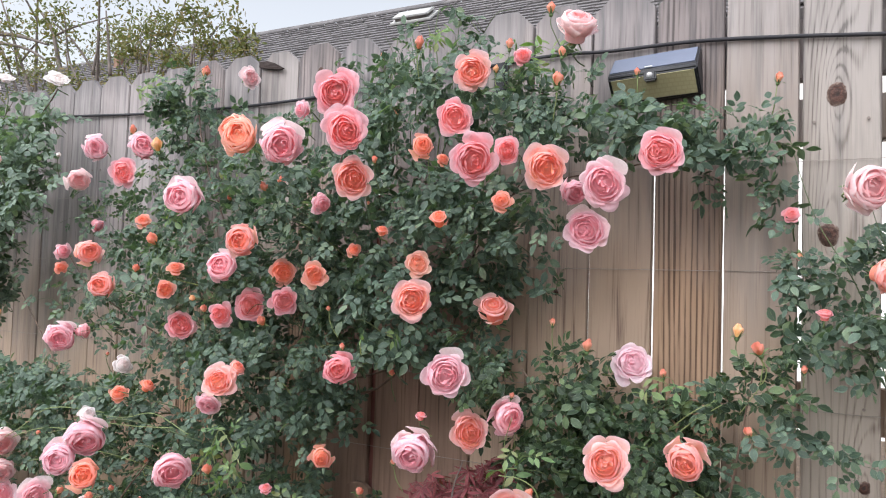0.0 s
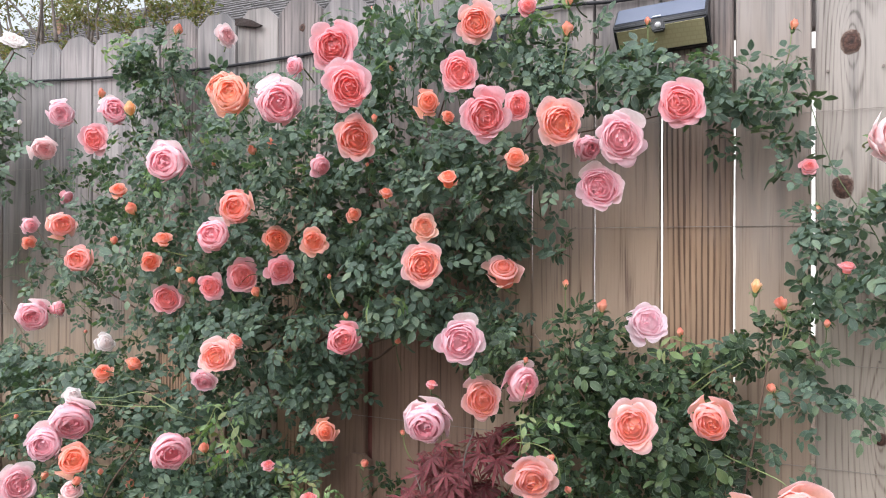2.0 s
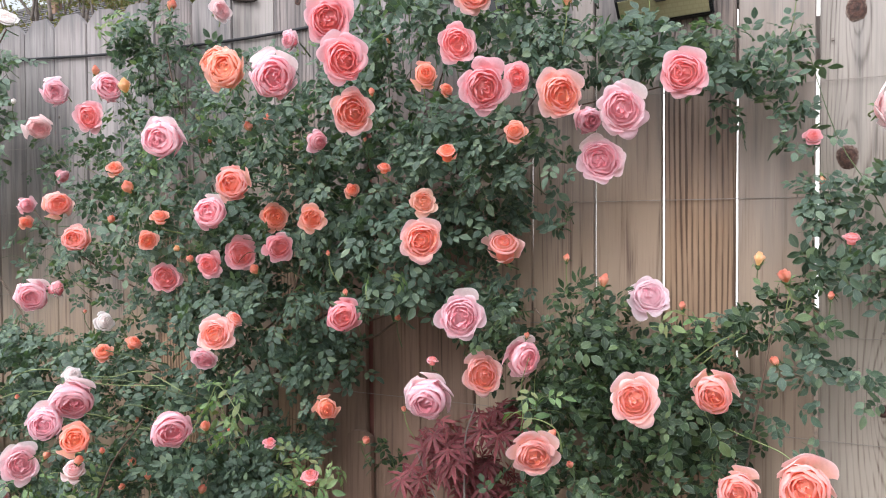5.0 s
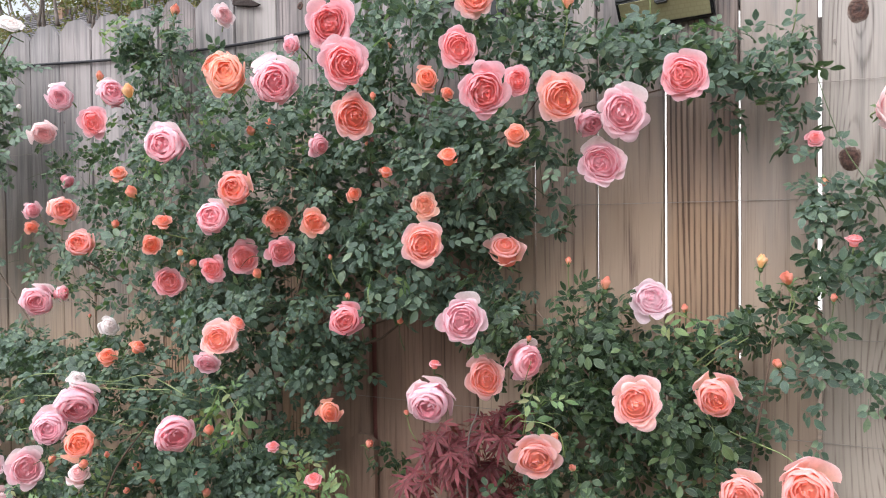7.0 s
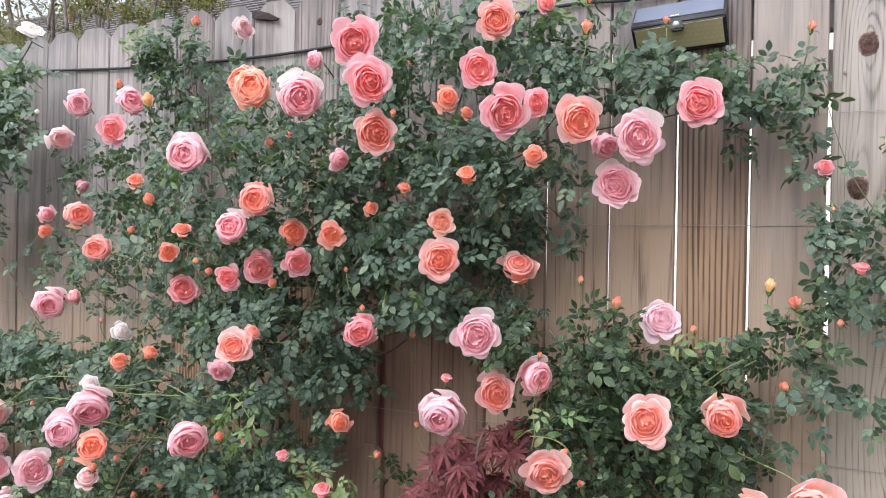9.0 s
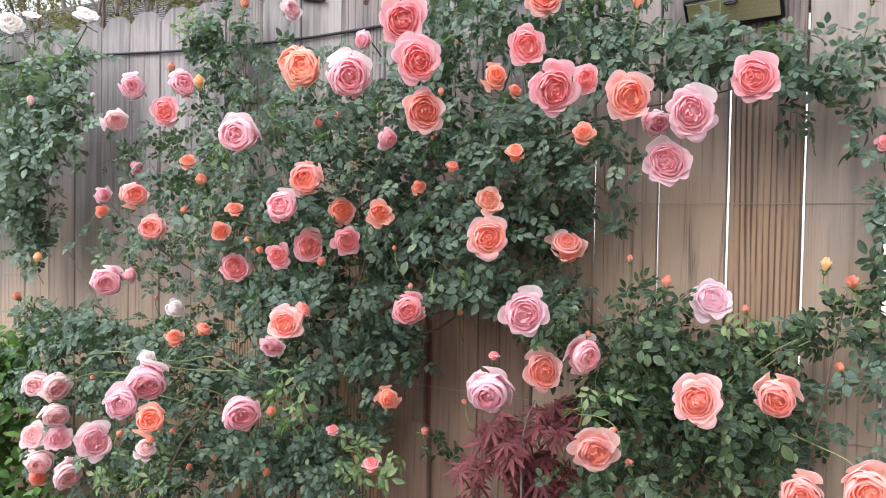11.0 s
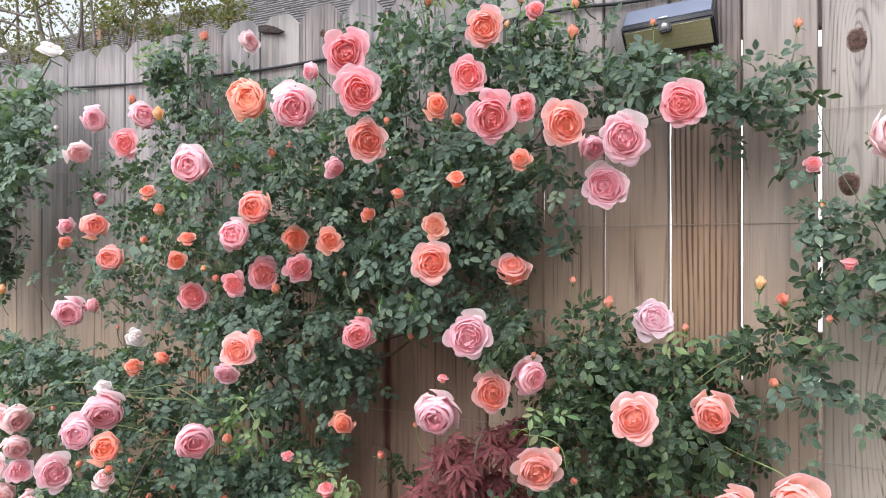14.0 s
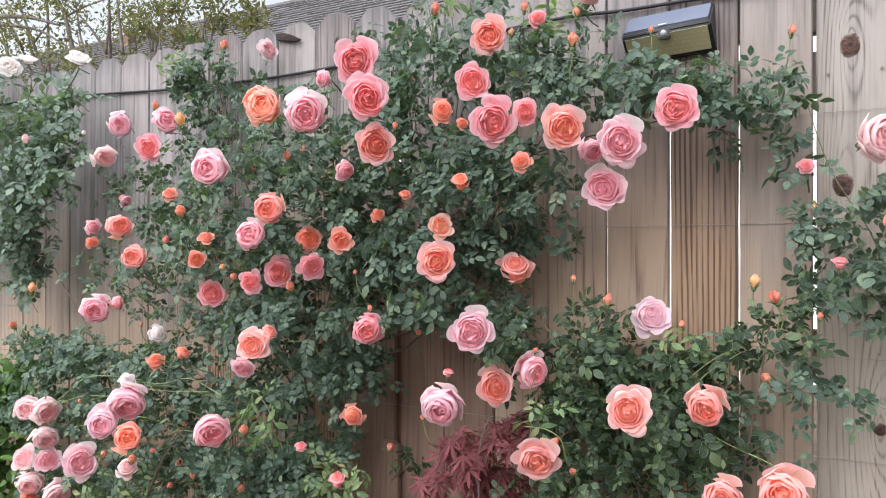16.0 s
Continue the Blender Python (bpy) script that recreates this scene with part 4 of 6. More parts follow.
def bud_stem(top, way, length, parent, mat, r):
    """An upright stem that leans back into the bush below the bud."""
    p, w = Vector(top), Vector(way)
    rng = random.Random(count[0])
    side = rng.uniform(-0.25, 0.25) * length
    room = max(0.0, -0.02 - p.y)
    a = p - (w * 0.5 + Vector((0, 0, 0.5))) * length * 0.35
    b = p + Vector((side * 0.6, min(0.15 * length, 0.3 * room), -0.75 * length))
    c = p + Vector((side * 1.4, min(0.45 * length, 0.7 * room), -1.25 * length))
    for q in (a, b, c):
        q.y = min(q.y, -0.012)
    return tube("stem", [p, a, b, c], r, r * 1.3, mat, parent, sides=5, steps=4)


def bloom(plant, x, y, z, wide, tone, yaw=0.0, tilt=0.0, kind="open", flap=0):
    """One open or half-open rose, with loose outer petals."""
    count[0] += 1
    rng = random.Random(count[0] * 17)
    mat = PETALS[tone]
    size = wide / 2 * {"open": 1.0, "ball": 1.04, "cup": 1.12}[kind]
    m = facing(x, y, z, yaw + rng.uniform(-10, 10), tilt + rng.uniform(-8, 8), size, rng.uniform(0, 360))
    squash = rng.uniform(0.90, 1.04)
    m = m @ Matrix.Diagonal((squash, 1.94 - squash, 1.35 if kind == "ball" else rng.uniform(1.0, 1.2), 1))
    way = (m.to_3x3() @ Vector((0, 0, 1))).normalized()
    m = Matrix.Translation(-way * size * (0.25 if kind == "open" else 0.45)) @ m
    plant.faces.append((np.array((x, y, z)), np.array(way), wide / 2))
    head = piece("bloom", stock("bloom", (kind, count[0] % 5), lambda: heart_set(kind, count[0] % 5 + {"open": 0, "ball": 40, "cup": 20}[kind]), mat), m, plant.top)
    tagged(head, WORDS[tone] + {"open": " fully open rosette rose bloom", "ball": " full globe-shaped rose bloom", "cup": " half-open cupped rose bloom"}[kind])
    n = {"open": 8, "ball": 7, "cup": 6}[kind]
    up = m.to_3x3().inverted() @ Vector((0, 0, 1))
    crown = math.degrees(math.atan2(up.y, up.x))
    for k in range(n):
        v = (count[0] + k * 3) % 6
        if kind == "open":
            shape = lambda: petal(0, 0.53, 0.16, 1.02, 0.0, 0.40 + 0.04 * (v % 2), 0.16, 0.82 + 0.06 * (v % 4), 0.03 * (v % 3 - 1), 0.04 + 0.07 * (v % 3), 0.06, 300 + v, 10, 8, 0.42)
        elif kind == "ball":
            shape = lambda: petal(0, 0.66, 0.14, 0.84 + 0.07 * (v % 2), 0.0, 0.70 - 0.05 * (v % 3), 0.30, 0.80 + 0.07 * (v % 4), 0.04 * (v % 3 - 1), 0.07 * (v % 3), 0.10, 360 + v, 8, 8)
        else:
            shape = lambda: petal(0, 0.62, 0.12, 0.74, 0.0, 0.64, 0.22, 0.97, 0.05 * (v % 3 - 1), 0.08 + 0.08 * (v % 3), 0.09, 330 + v, 8, 8)
        turn = pose(0, 0, rng.uniform(-0.08, 0.03), rng.uniform(-9, 9), rng.uniform(-9, 9), k * 360 / n + rng.uniform(-16, 16))
        grow = rng.uniform(0.86, 1.08)
        piece("outer_petal", stock("outer_petal", (kind, v), shape, mat), m @ turn @ Matrix.Diagonal((grow, grow, 1, 1)), head)
    for k in range(flap):
        side_on = 1 if count[0] % 2 else -1
        turn = pose(0, 0, -0.02 - 0.03 * k, rng.uniform(-8, 8), rng.uniform(-8, 8), crown + (k * 62 - 24 + rng.uniform(-12, 12)) * side_on)
        shape = lambda: petal(0, 0.62, 0.16, 1.16, 0.0, 0.44 if kind == "open" else 0.54, 0.17 if kind == "open" else 0.26, 0.97, 0.03, 0.03, 0.07, 390 + k, 10, 8, 0.36)
        # pink blooms get blush upper petals: light from above put into their colour
        piece("outer_petal", stock("outer_petal", ("flap", kind == "open", k), shape, PETALS["blush" if tone in ("pink", "mauve", "blush") else tone]), m @ turn, head)
    piece("calyx", stock("calyx", 0, sepal_set, SEPAL), m, head)
    stem(m @ Vector((0, 0, -0.28)), way, rng.uniform(0.03, 0.06), head, CANE_YOUNG if rng.random() < 0.3 else CANE, 0, 0.0014)
    return head


def bud(plant, x, y, z, wide, tone, yaw=0.0, tilt=65.0, long=0.045):
    """A closed or just opening rosebud on its stem."""
    count[0] += 1
    rng = random.Random(count[0] * 29)
    size = wide / 2 * 1.35
    m = facing(x, y, z, yaw + rng.uniform(-35, 35), tilt + rng.uniform(-15, 15), size, rng.uniform(0, 360))
    way = (m.to_3x3() @ Vector((0, 0, 1))).normalized()
    m = Matrix.Translation(-way * size * 0.5) @ m
    head = piece("bud", stock("bud", count[0] % 4, lambda: bud_set(count[0] % 4), PETALS["furled" if tone in ("orange", "coral", "red") else tone]), m, plant.top)
    tagged(head, WORDS[tone] + " rosebud on a thin green stem")
    piece("calyx", stock("bud_calyx", count[0] % 3, lambda: bud_sepal_set(count[0] % 3), SEPAL), m, head)
    bud_stem(m @ Vector((0, 0, -0.40)), way, long, head, CANE_YOUNG if count[0] % 3 == 0 else CANE, 0.0009)
    return head


# ---- the plants ----
main = Plant("climbing_rose", -1.0, -0.2, "large climbing rose with coral and pink blooms on the fence", "rose bush", 300)
low = Plant("rose_bush", -0.25, -0.2, "low rose bush with peach and lilac blooms before the fence", "rose bush", 260)
side = Plant("climbing_rose", 0.12, -0.12, "climbing rose with coral buds against pale fence boards", "rose bush", 200)
shrub_rose = Plant("shrub_rose", -1.7, -0.35, "sprawling shrub rose with pink bloom clusters", "rose bush", 260)
white = Plant("white_climbing_rose", -2.75, -0.15, "dark-leaved climbing rose with white blooms on the fence", "rose bush", 220)
green = Plant("green_shrub", -2.65, -0.35, "bright green leafy shrub at the fence foot", "shrub", 260)
maple = Plant("japanese_maple", -0.66, -0.22, "small dark red japanese maple under the roses", "tree", 200)

main.cane((-1.28, -0.06, 0.00), (-1.26, -0.07, 0.45), (-1.23, -0.08, 0.80), (-0.85, -0.14, 0.95), (-0.78, -0.16, 1.30), (-0.72, -0.12, 1.55), r=0.0046)
main.cane((-1.31, -0.06, 0.00), (-1.29, -0.07, 0.45), (-1.26, -0.08, 0.80), (-1.30, -0.20, 1.20), (-1.50, -0.14, 1.50), (-1.60, -0.09, 1.72), r=0.0046)
main.cane((-1.34, -0.06, 0.00), (-1.32, -0.07, 0.45), (-1.29, -0.08, 0.80), (-0.82, -0.09, 1.10), (-0.62, -0.08, 1.36), (-0.25, -0.08, 1.44), r=0.004)
main.cane((-1.37, -0.06, 0.00), (-1.35, -0.07, 0.45), (-1.32, -0.08, 0.80), (-1.85, -0.18, 1.10), (-2.10, -0.14, 1.24), r=0.0040)
main.cane((-1.40, -0.06, 0.00), (-1.38, -0.07, 0.45), (-1.35, -0.08, 0.80), (-0.80, -0.07, 1.00), (-0.68, -0.07, 1.25), (-0.48, -0.10, 1.50), r=0.0035)
main.cane((-1.43, -0.06, 0.00), (-1.41, -0.07, 0.45), (-1.38, -0.08, 0.80), (-1.05, -0.26, 1.00), (-0.95, -0.30, 1.30), (-0.85, -0.32, 1.55), r=0.0040)
low.cane((-0.25, -0.1, 0.0), (-0.26, -0.14, 0.45), (-0.36, -0.17, 0.8), (-0.5, -0.2, 1.0), r=0.0040)
low.cane((-0.23, -0.1, 0.0), (-0.16, -0.14, 0.45), (-0.1, -0.16, 0.8), (-0.06, -0.15, 1.05), r=0.0040)
side.cane((0.22, -0.07, 0.0), (0.2, -0.1, 0.6), (0.13, -0.11, 1.1), (0.03, -0.09, 1.32), (-0.03, -0.07, 1.53), r=0.0018, mat=CANE)
side.cane((0.23, -0.07, 0.0), (0.24, -0.12, 0.6), (0.18, -0.14, 1.1), (0.12, -0.18, 1.33), r=0.0018, mat=CANE)
shrub_rose.cane((-1.65, -0.3, 0.0), (-1.6, -0.36, 0.35), (-1.45, -0.42, 0.6), (-1.3, -0.45, 0.75), r=0.0040)
shrub_rose.cane((-1.7, -0.3, 0.0), (-1.8, -0.36, 0.35), (-1.9, -0.4, 0.6), (-2.0, -0.4, 0.75), r=0.0040)
shrub_rose.cane((-1.68, -0.3, 0.0), (-1.72, -0.3, 0.45), (-1.9, -0.24, 0.8), (-2.25, -0.18, 1.1), r=0.0045)
white.cane((-2.8, -0.08, 0.0), (-2.82, -0.12, 0.7), (-2.7, -0.15, 1.2), (-2.5, -0.16, 1.6), (-2.36, -0.13, 1.84), r=0.0024)
white.cane((-2.85, -0.08, 0.0), (-2.95, -0.12, 0.8), (-2.9, -0.15, 1.5), (-2.8, -0.12, 1.9), r=0.0024)
green.cane((-2.6, -0.3, 0.0), (-2.62, -0.32, 0.4), (-2.55, -0.33, 0.8), r=0.0045)
green.cane((-2.7, -0.3, 0.0), (-2.75, -0.32, 0.4), (-2.85, -0.33, 0.8), r=0.0045)
maple.cane((-0.64, -0.20, 0.0), (-0.64, -0.22, 0.4), (-0.645, -0.22, 0.7), (-0.62, -0.22, 0.80), r=0.0035, mat=BARK)
maple.cane((-0.64, -0.21, 0.45), (-0.70, -0.24, 0.6), (-0.74, -0.25, 0.7), r=0.0025, mat=BARK)

# ---- leaves ----
main.clump(-1.630, -0.100, 1.639, 0.120, 0.050, 0.152, 103, "fine")
main.clump(-1.715, -0.100, 1.700, 0.100, 0.050, 0.086, 43, "fine")
main.clump(-1.621, -0.180, 1.344, 0.213, 0.080, 0.131, 122, "fine")
main.clump(-1.247, -0.250, 1.380, 0.215, 0.120, 0.130, 228, "fine")
main.clump(-0.986, -0.280, 1.309, 0.202, 0.120, 0.146, 241)
main.clump(-1.080, -0.250, 1.454, 0.143, 0.120, 0.083, 81, "fine")
main.clump(-0.880, -0.200, 1.445, 0.129, 0.100, 0.148, 143)
main.clump(-0.931, -0.150, 1.595, 0.093, 0.080, 0.112, 52, "fine")
main.clump(-0.726, -0.200, 1.625, 0.089, 0.100, 0.103, 57)
main.clump(-0.786, -0.200, 1.529, 0.092, 0.100, 0.078, 49)
main.clump(-0.594, -0.180, 1.561, 0.152, 0.100, 0.112, 117)
main.clump(-0.526, -0.150, 1.647, 0.094, 0.080, 0.062, 21, "young", LEAF_YOUNG)
main.clump(-0.755, -0.250, 1.301, 0.163, 0.120, 0.126, 180)
main.clump(-0.602, -0.220, 1.333, 0.150, 0.110, 0.122, 161)
main.clump(-0.462, -0.180, 1.485, 0.140, 0.100, 0.078, 95)
main.clump(-0.311, -0.160, 1.496, 0.128, 0.090, 0.063, 76)
main.clump(-0.202, -0.150, 1.486, 0.070, 0.080, 0.067, 41)
main.clump(-0.170, -0.120, 1.415, 0.048, 0.070, 0.056, 22)
main.clump(-0.094, -0.100, 1.422, 0.052, 0.050, 0.055, 16)
main.clump(-0.513, -0.180, 1.284, 0.092, 0.090, 0.097, 72)
main.clump(-0.464, -0.140, 1.199, 0.045, 0.060, 0.055, 17)
main.clump(-1.356, -0.280, 1.163, 0.226, 0.120, 0.132, 243)
main.clump(-1.644, -0.220, 1.164, 0.190, 0.100, 0.145, 121, "fine")
main.clump(-1.818, -0.180, 1.250, 0.154, 0.080, 0.085, 41, "fine")
main.clump(-1.160, -0.240, 1.149, 0.205, 0.140, 0.128, 230)
main.clump(-0.942, -0.250, 1.149, 0.165, 0.140, 0.120, 186)
main.clump(-0.785, -0.250, 1.124, 0.135, 0.120, 0.114, 136)
main.clump(-0.660, -0.160, 1.175, 0.101, 0.100, 0.103, 97, "rose")
main.clump(-1.188, -0.250, 0.992, 0.227, 0.140, 0.100, 198)
main.clump(-1.429, -0.250, 0.982, 0.192, 0.100, 0.091, 120)
main.clump(-0.942, -0.250, 1.029, 0.132, 0.120, 0.080, 85)
main.clump(-0.756, -0.340, 1.077, 0.050, 0.050, 0.034, 3, "young", LEAF_YOUNG)
main.clump(-0.761, -0.240, 1.023, 0.134, 0.100, 0.063, 69)
main.clump(-0.621, -0.180, 1.012, 0.112, 0.100, 0.075, 68)
main.clump(-1.103, -0.220, 0.867, 0.182, 0.120, 0.113, 180, "rose")
main.clump(-0.993, -0.180, 0.856, 0.086, 0.080, 0.098, 63, "rose")
main.clump(-1.312, -0.200, 0.788, 0.162, 0.100, 0.120, 122, "rose")
main.clump(-1.766, -0.200, 1.031, 0.176, 0.080, 0.084, 46, "fine")
main.clump(-1.091, -0.120, 0.679, 0.074, 0.060, 0.088, 32, "rose")
low.clump(-0.513, -0.180, 0.968, 0.105, 0.100, 0.073, 62, "rose", LEAF_WARM)
low.clump(-0.391, -0.170, 0.986, 0.097, 0.080, 0.070, 55, "rose", LEAF_WARM)
low.clump(-0.357, -0.200, 0.888, 0.129, 0.120, 0.080, 90, "rose", LEAF_WARM)
low.clump(-0.462, -0.180, 0.792, 0.114, 0.100, 0.084, 77, "rose", LEAF_WARM)
low.clump(-0.257, -0.150, 0.923, 0.112, 0.080, 0.051, 46, "rose", LEAF_WARM)
low.clump(-0.173, -0.130, 0.938, 0.086, 0.070, 0.056, 36, "rose", LEAF_WARM)
low.clump(-0.218, -0.220, 0.806, 0.116, 0.120, 0.086, 87, "rose", LEAF_WARM)
low.clump(-0.328, -0.220, 0.715, 0.137, 0.120, 0.067, 80, "rose", LEAF_WARM)
low.clump(-0.137, -0.160, 0.847, 0.072, 0.080, 0.076, 26, "fine")
low.clump(-0.479, -0.200, 0.687, 0.063, 0.100, 0.071, 33, "rose", LEAF_WARM)
low.clump(-0.173, -0.240, 0.722, 0.081, 0.080, 0.052, 29, "rose", LEAF_WARM)
low.clump(-0.086, -0.160, 0.991, 0.045, 0.060, 0.059, 16, "rose", LEAF_WARM)
low.clump(-0.038, -0.150, 0.898, 0.053, 0.070, 0.074, 19, "fine")
low.clump(-0.010, -0.150, 1.005, 0.047, 0.060, 0.042, 12, "rose", LEAF_WARM)
low.clump(0.035, -0.120, 0.890, 0.056, 0.050, 0.047, 10, "fine")
low.clump(0.090, -0.120, 0.874, 0.040, 0.050, 0.041, 6, "fine")
low.clump(-0.054, -0.180, 0.787, 0.058, 0.050, 0.052, 5, "fine")
low.clump(-0.597, -0.200, 0.940, 0.082, 0.080, 0.074, 41, "rose", LEAF_WARM)
low.clump(-0.487, -0.300, 0.846, 0.061, 0.050, 0.051, 9, "young", LEAF_YOUNG)
low.clump(-0.252, -0.170, 0.982, 0.066, 0.040, 0.028, 9, "young", LEAF_YOUNG)
low.clump(-0.454, -0.200, 0.550, 0.251, 0.120, 0.106, 150, "rose", LEAF_WARM)
low.clump(-0.171, -0.200, 0.605, 0.207, 0.120, 0.086, 100, "rose", LEAF_WARM)
low.clump(-0.400, -0.080, 0.830, 0.170, 0.040, 0.140, 150, "rose", LEAF_WARM)
low.clump(-0.200, -0.080, 0.800, 0.120, 0.040, 0.130, 90, "rose", LEAF_WARM)
low.clump(-0.420, -0.080, 0.680, 0.150, 0.040, 0.090, 70, "rose", LEAF_WARM)
main.clump(-0.334, -0.130, 1.543, 0.050, 0.030, 0.035, 16, "fine", None, 0.35, 0)
side.clump(-0.014, -0.090, 1.314, 0.039, 0.040, 0.065, 11)
side.clump(0.006, -0.110, 1.204, 0.057, 0.060, 0.053, 24)
side.clump(0.064, -0.130, 1.225, 0.045, 0.060, 0.040, 9)
side.clump(0.099, -0.140, 1.141, 0.062, 0.080, 0.081, 46)
side.clump(0.046, -0.140, 1.089, 0.055, 0.070, 0.051, 24)
side.clump(0.117, -0.140, 1.041, 0.035, 0.060, 0.040, 10)
side.clump(-0.041, -0.070, 1.506, 0.025, 0.030, 0.055, 4)
side.clump(-0.045, -0.080, 1.383, 0.030, 0.030, 0.044, 5)
side.clump(0.184, -0.140, 1.122, 0.074, 0.100, 0.117, 70)
white.clump(-2.306, -0.220, 1.558, 0.252, 0.100, 0.112, 168, "broad", LEAF_HAZED)
white.clump(-2.271, -0.240, 1.405, 0.249, 0.100, 0.129, 205, "broad", LEAF_HAZED)
white.clump(-2.400, -0.220, 1.242, 0.160, 0.100, 0.152, 155, "broad", LEAF_HAZED)
white.clump(-2.433, -0.180, 1.089, 0.105, 0.080, 0.097, 60, "broad", LEAF_HAZED)
white.clump(-2.199, -0.150, 1.653, 0.112, 0.050, 0.056, 19, "broad", LEAF_HAZED)
white.clump(-2.341, -0.140, 1.727, 0.174, 0.050, 0.068, 30, "broad", LEAF_HAZED)
white.clump(-2.832, -0.200, 1.458, 0.374, 0.100, 0.312, 645, "broad", LEAF_HAZED)
white.clump(-2.855, -0.150, 1.783, 0.255, 0.060, 0.127, 110, "broad", LEAF_HAZED)
shrub_rose.clump(-1.913, -0.300, 0.831, 0.300, 0.100, 0.083, 282, "fine")
shrub_rose.clump(-1.635, -0.320, 0.777, 0.255, 0.120, 0.093, 178, "fine")
shrub_rose.clump(-1.882, -0.320, 0.672, 0.320, 0.120, 0.131, 368, "fine")
shrub_rose.clump(-1.479, -0.300, 0.713, 0.217, 0.120, 0.105, 172, "fine")
shrub_rose.clump(-1.481, -0.280, 0.845, 0.174, 0.100, 0.068, 74, "fine")
shrub_rose.clump(-1.611, -0.320, 0.564, 0.300, 0.120, 0.108, 263)
shrub_rose.clump(-1.313, -0.280, 0.612, 0.220, 0.100, 0.101, 168)
shrub_rose.clump(-1.187, -0.250, 0.580, 0.169, 0.080, 0.071, 83)
shrub_rose.clump(-1.139, -0.380, 0.766, 0.080, 0.050, 0.073, 18, "young", LEAF_YOUNG)
shrub_rose.clump(-0.921, -0.330, 0.641, 0.064, 0.050, 0.051, 16, "young", LEAF_YOUNG)
shrub_rose.clump(-1.927, -0.360, 0.496, 0.220, 0.080, 0.081, 101)
shrub_rose.clump(-1.616, -0.420, 0.529, 0.199, 0.060, 0.059, 36, "young", LEAF_YOUNG)
shrub_rose.clump(-1.119, -0.200, 0.649, 0.110, 0.080, 0.086, 47)
shrub_rose.clump(-1.567, -0.280, 0.361, 0.507, 0.140, 0.124, 353)
green.clump(-2.405, -0.300, 0.513, 0.189, 0.140, 0.198, 943, "shrub", LEAF_SHRUB)
green.clump(-2.538, -0.280, 0.677, 0.168, 0.120, 0.112, 383, "shrub", LEAF_SHRUB)
green.clump(-2.347, -0.260, 0.676, 0.108, 0.100, 0.090, 168, "shrub", LEAF_SHRUB)
green.clump(-2.820, -0.300, 0.491, 0.295, 0.140, 0.256, 1420, "shrub", LEAF_SHRUB)
green.clump(-2.405, -0.300, 0.221, 0.326, 0.160, 0.163, 999, "shrub", LEAF_SHRUB)
maple.clump(-0.695, -0.200, 0.706, 0.065, 0.060, 0.051, 57, "maple", LEAF_MAPLE, 1.5)
maple.clump(-0.712, -0.210, 0.630, 0.087, 0.070, 0.051, 76, "maple", LEAF_MAPLE, 1.5)
maple.clump(-0.593, -0.150, 0.743, 0.069, 0.060, 0.050, 54, "maple", LEAF_MAPLE, 1.5)
maple.clump(-0.645, -0.130, 0.619, 0.086, 0.060, 0.058, 71, "maple", LEAF_MAPLE, 1.5)
maple.clump(-0.682, -0.170, 0.522, 0.160, 0.080, 0.077, 154, "maple", LEAF_MAPLE, 1.5)
main.clump(-0.859, -0.160, 1.667, 0.073, 0.070, 0.082, 26, "fine")
main.clump(-0.675, -0.160, 1.705, 0.087, 0.070, 0.052, 22, "fine")
main.clump(-0.465, -0.140, 1.566, 0.077, 0.060, 0.061, 23, "rose")
main.clump(-0.415, -0.100, 1.643, 0.045, 0.040, 0.062, 8, "fine")
main.clump(-0.136, -0.100, 1.488, 0.048, 0.050, 0.051, 13, "fine")
main.clump(-0.104, -0.100, 1.384, 0.052, 0.050, 0.050, 13, "fine")
main.clump(-0.054, -0.090, 1.338, 0.030, 0.040, 0.055, 8, "fine")
main.clump(-1.818, -0.140, 1.356, 0.182, 0.070, 0.104, 83, "fine")
main.clump(-1.896, -0.160, 1.095, 0.157, 0.070, 0.105, 62, "fine")
main.clump(-2.007, -0.140, 1.364, 0.108, 0.050, 0.054, 18, "fine")
main.clump(-1.501, -0.100, 1.625, 0.113, 0.050, 0.099, 42, "fine")
main.clump(-1.440, -0.160, 1.512, 0.131, 0.070, 0.063, 41, "fine")
main.clump(-1.055, -0.100, 1.724, 0.055, 0.040, 0.059, 8, "fine")
main.clump(-1.816, -0.080, 1.751, 0.065, 0.030, 0.035, 10, "young", LEAF_YOUNG)
main.clump(-1.336, -0.200, 1.451, 0.051, 0.030, 0.045, 10, "young", LEAF_YOUNG)
low.clump(-0.143, -0.120, 0.984, 0.053, 0.050, 0.045, 13, "fine")
low.clump(0.000, -0.120, 0.930, 0.047, 0.050, 0.042, 6, "fine")
shrub_rose.clump(-2.199, -0.280, 0.701, 0.187, 0.100, 0.107, 126, "fine")
main.clump(-1.606, -0.120, 1.658, 0.140, 0.060, 0.131, 63, "fine")
main.clump(-1.643, -0.140, 1.508, 0.118, 0.060, 0.098, 36, "fine")
main.clump(-0.862, -0.160, 1.692, 0.029, 0.040, 0.080, 8, "fine")
main.clump(-0.808, -0.160, 1.712, 0.028, 0.040, 0.073, 7, "fine")
main.clump(-0.768, -0.140, 1.760, 0.034, 0.040, 0.060, 7, "young", LEAF_YOUNG)
main.clump(-0.679, -0.140, 1.781, 0.051, 0.050, 0.052, 11, "fine")
main.clump(-0.891, -0.200, 1.511, 0.064, 0.060, 0.066, 18, "fine")
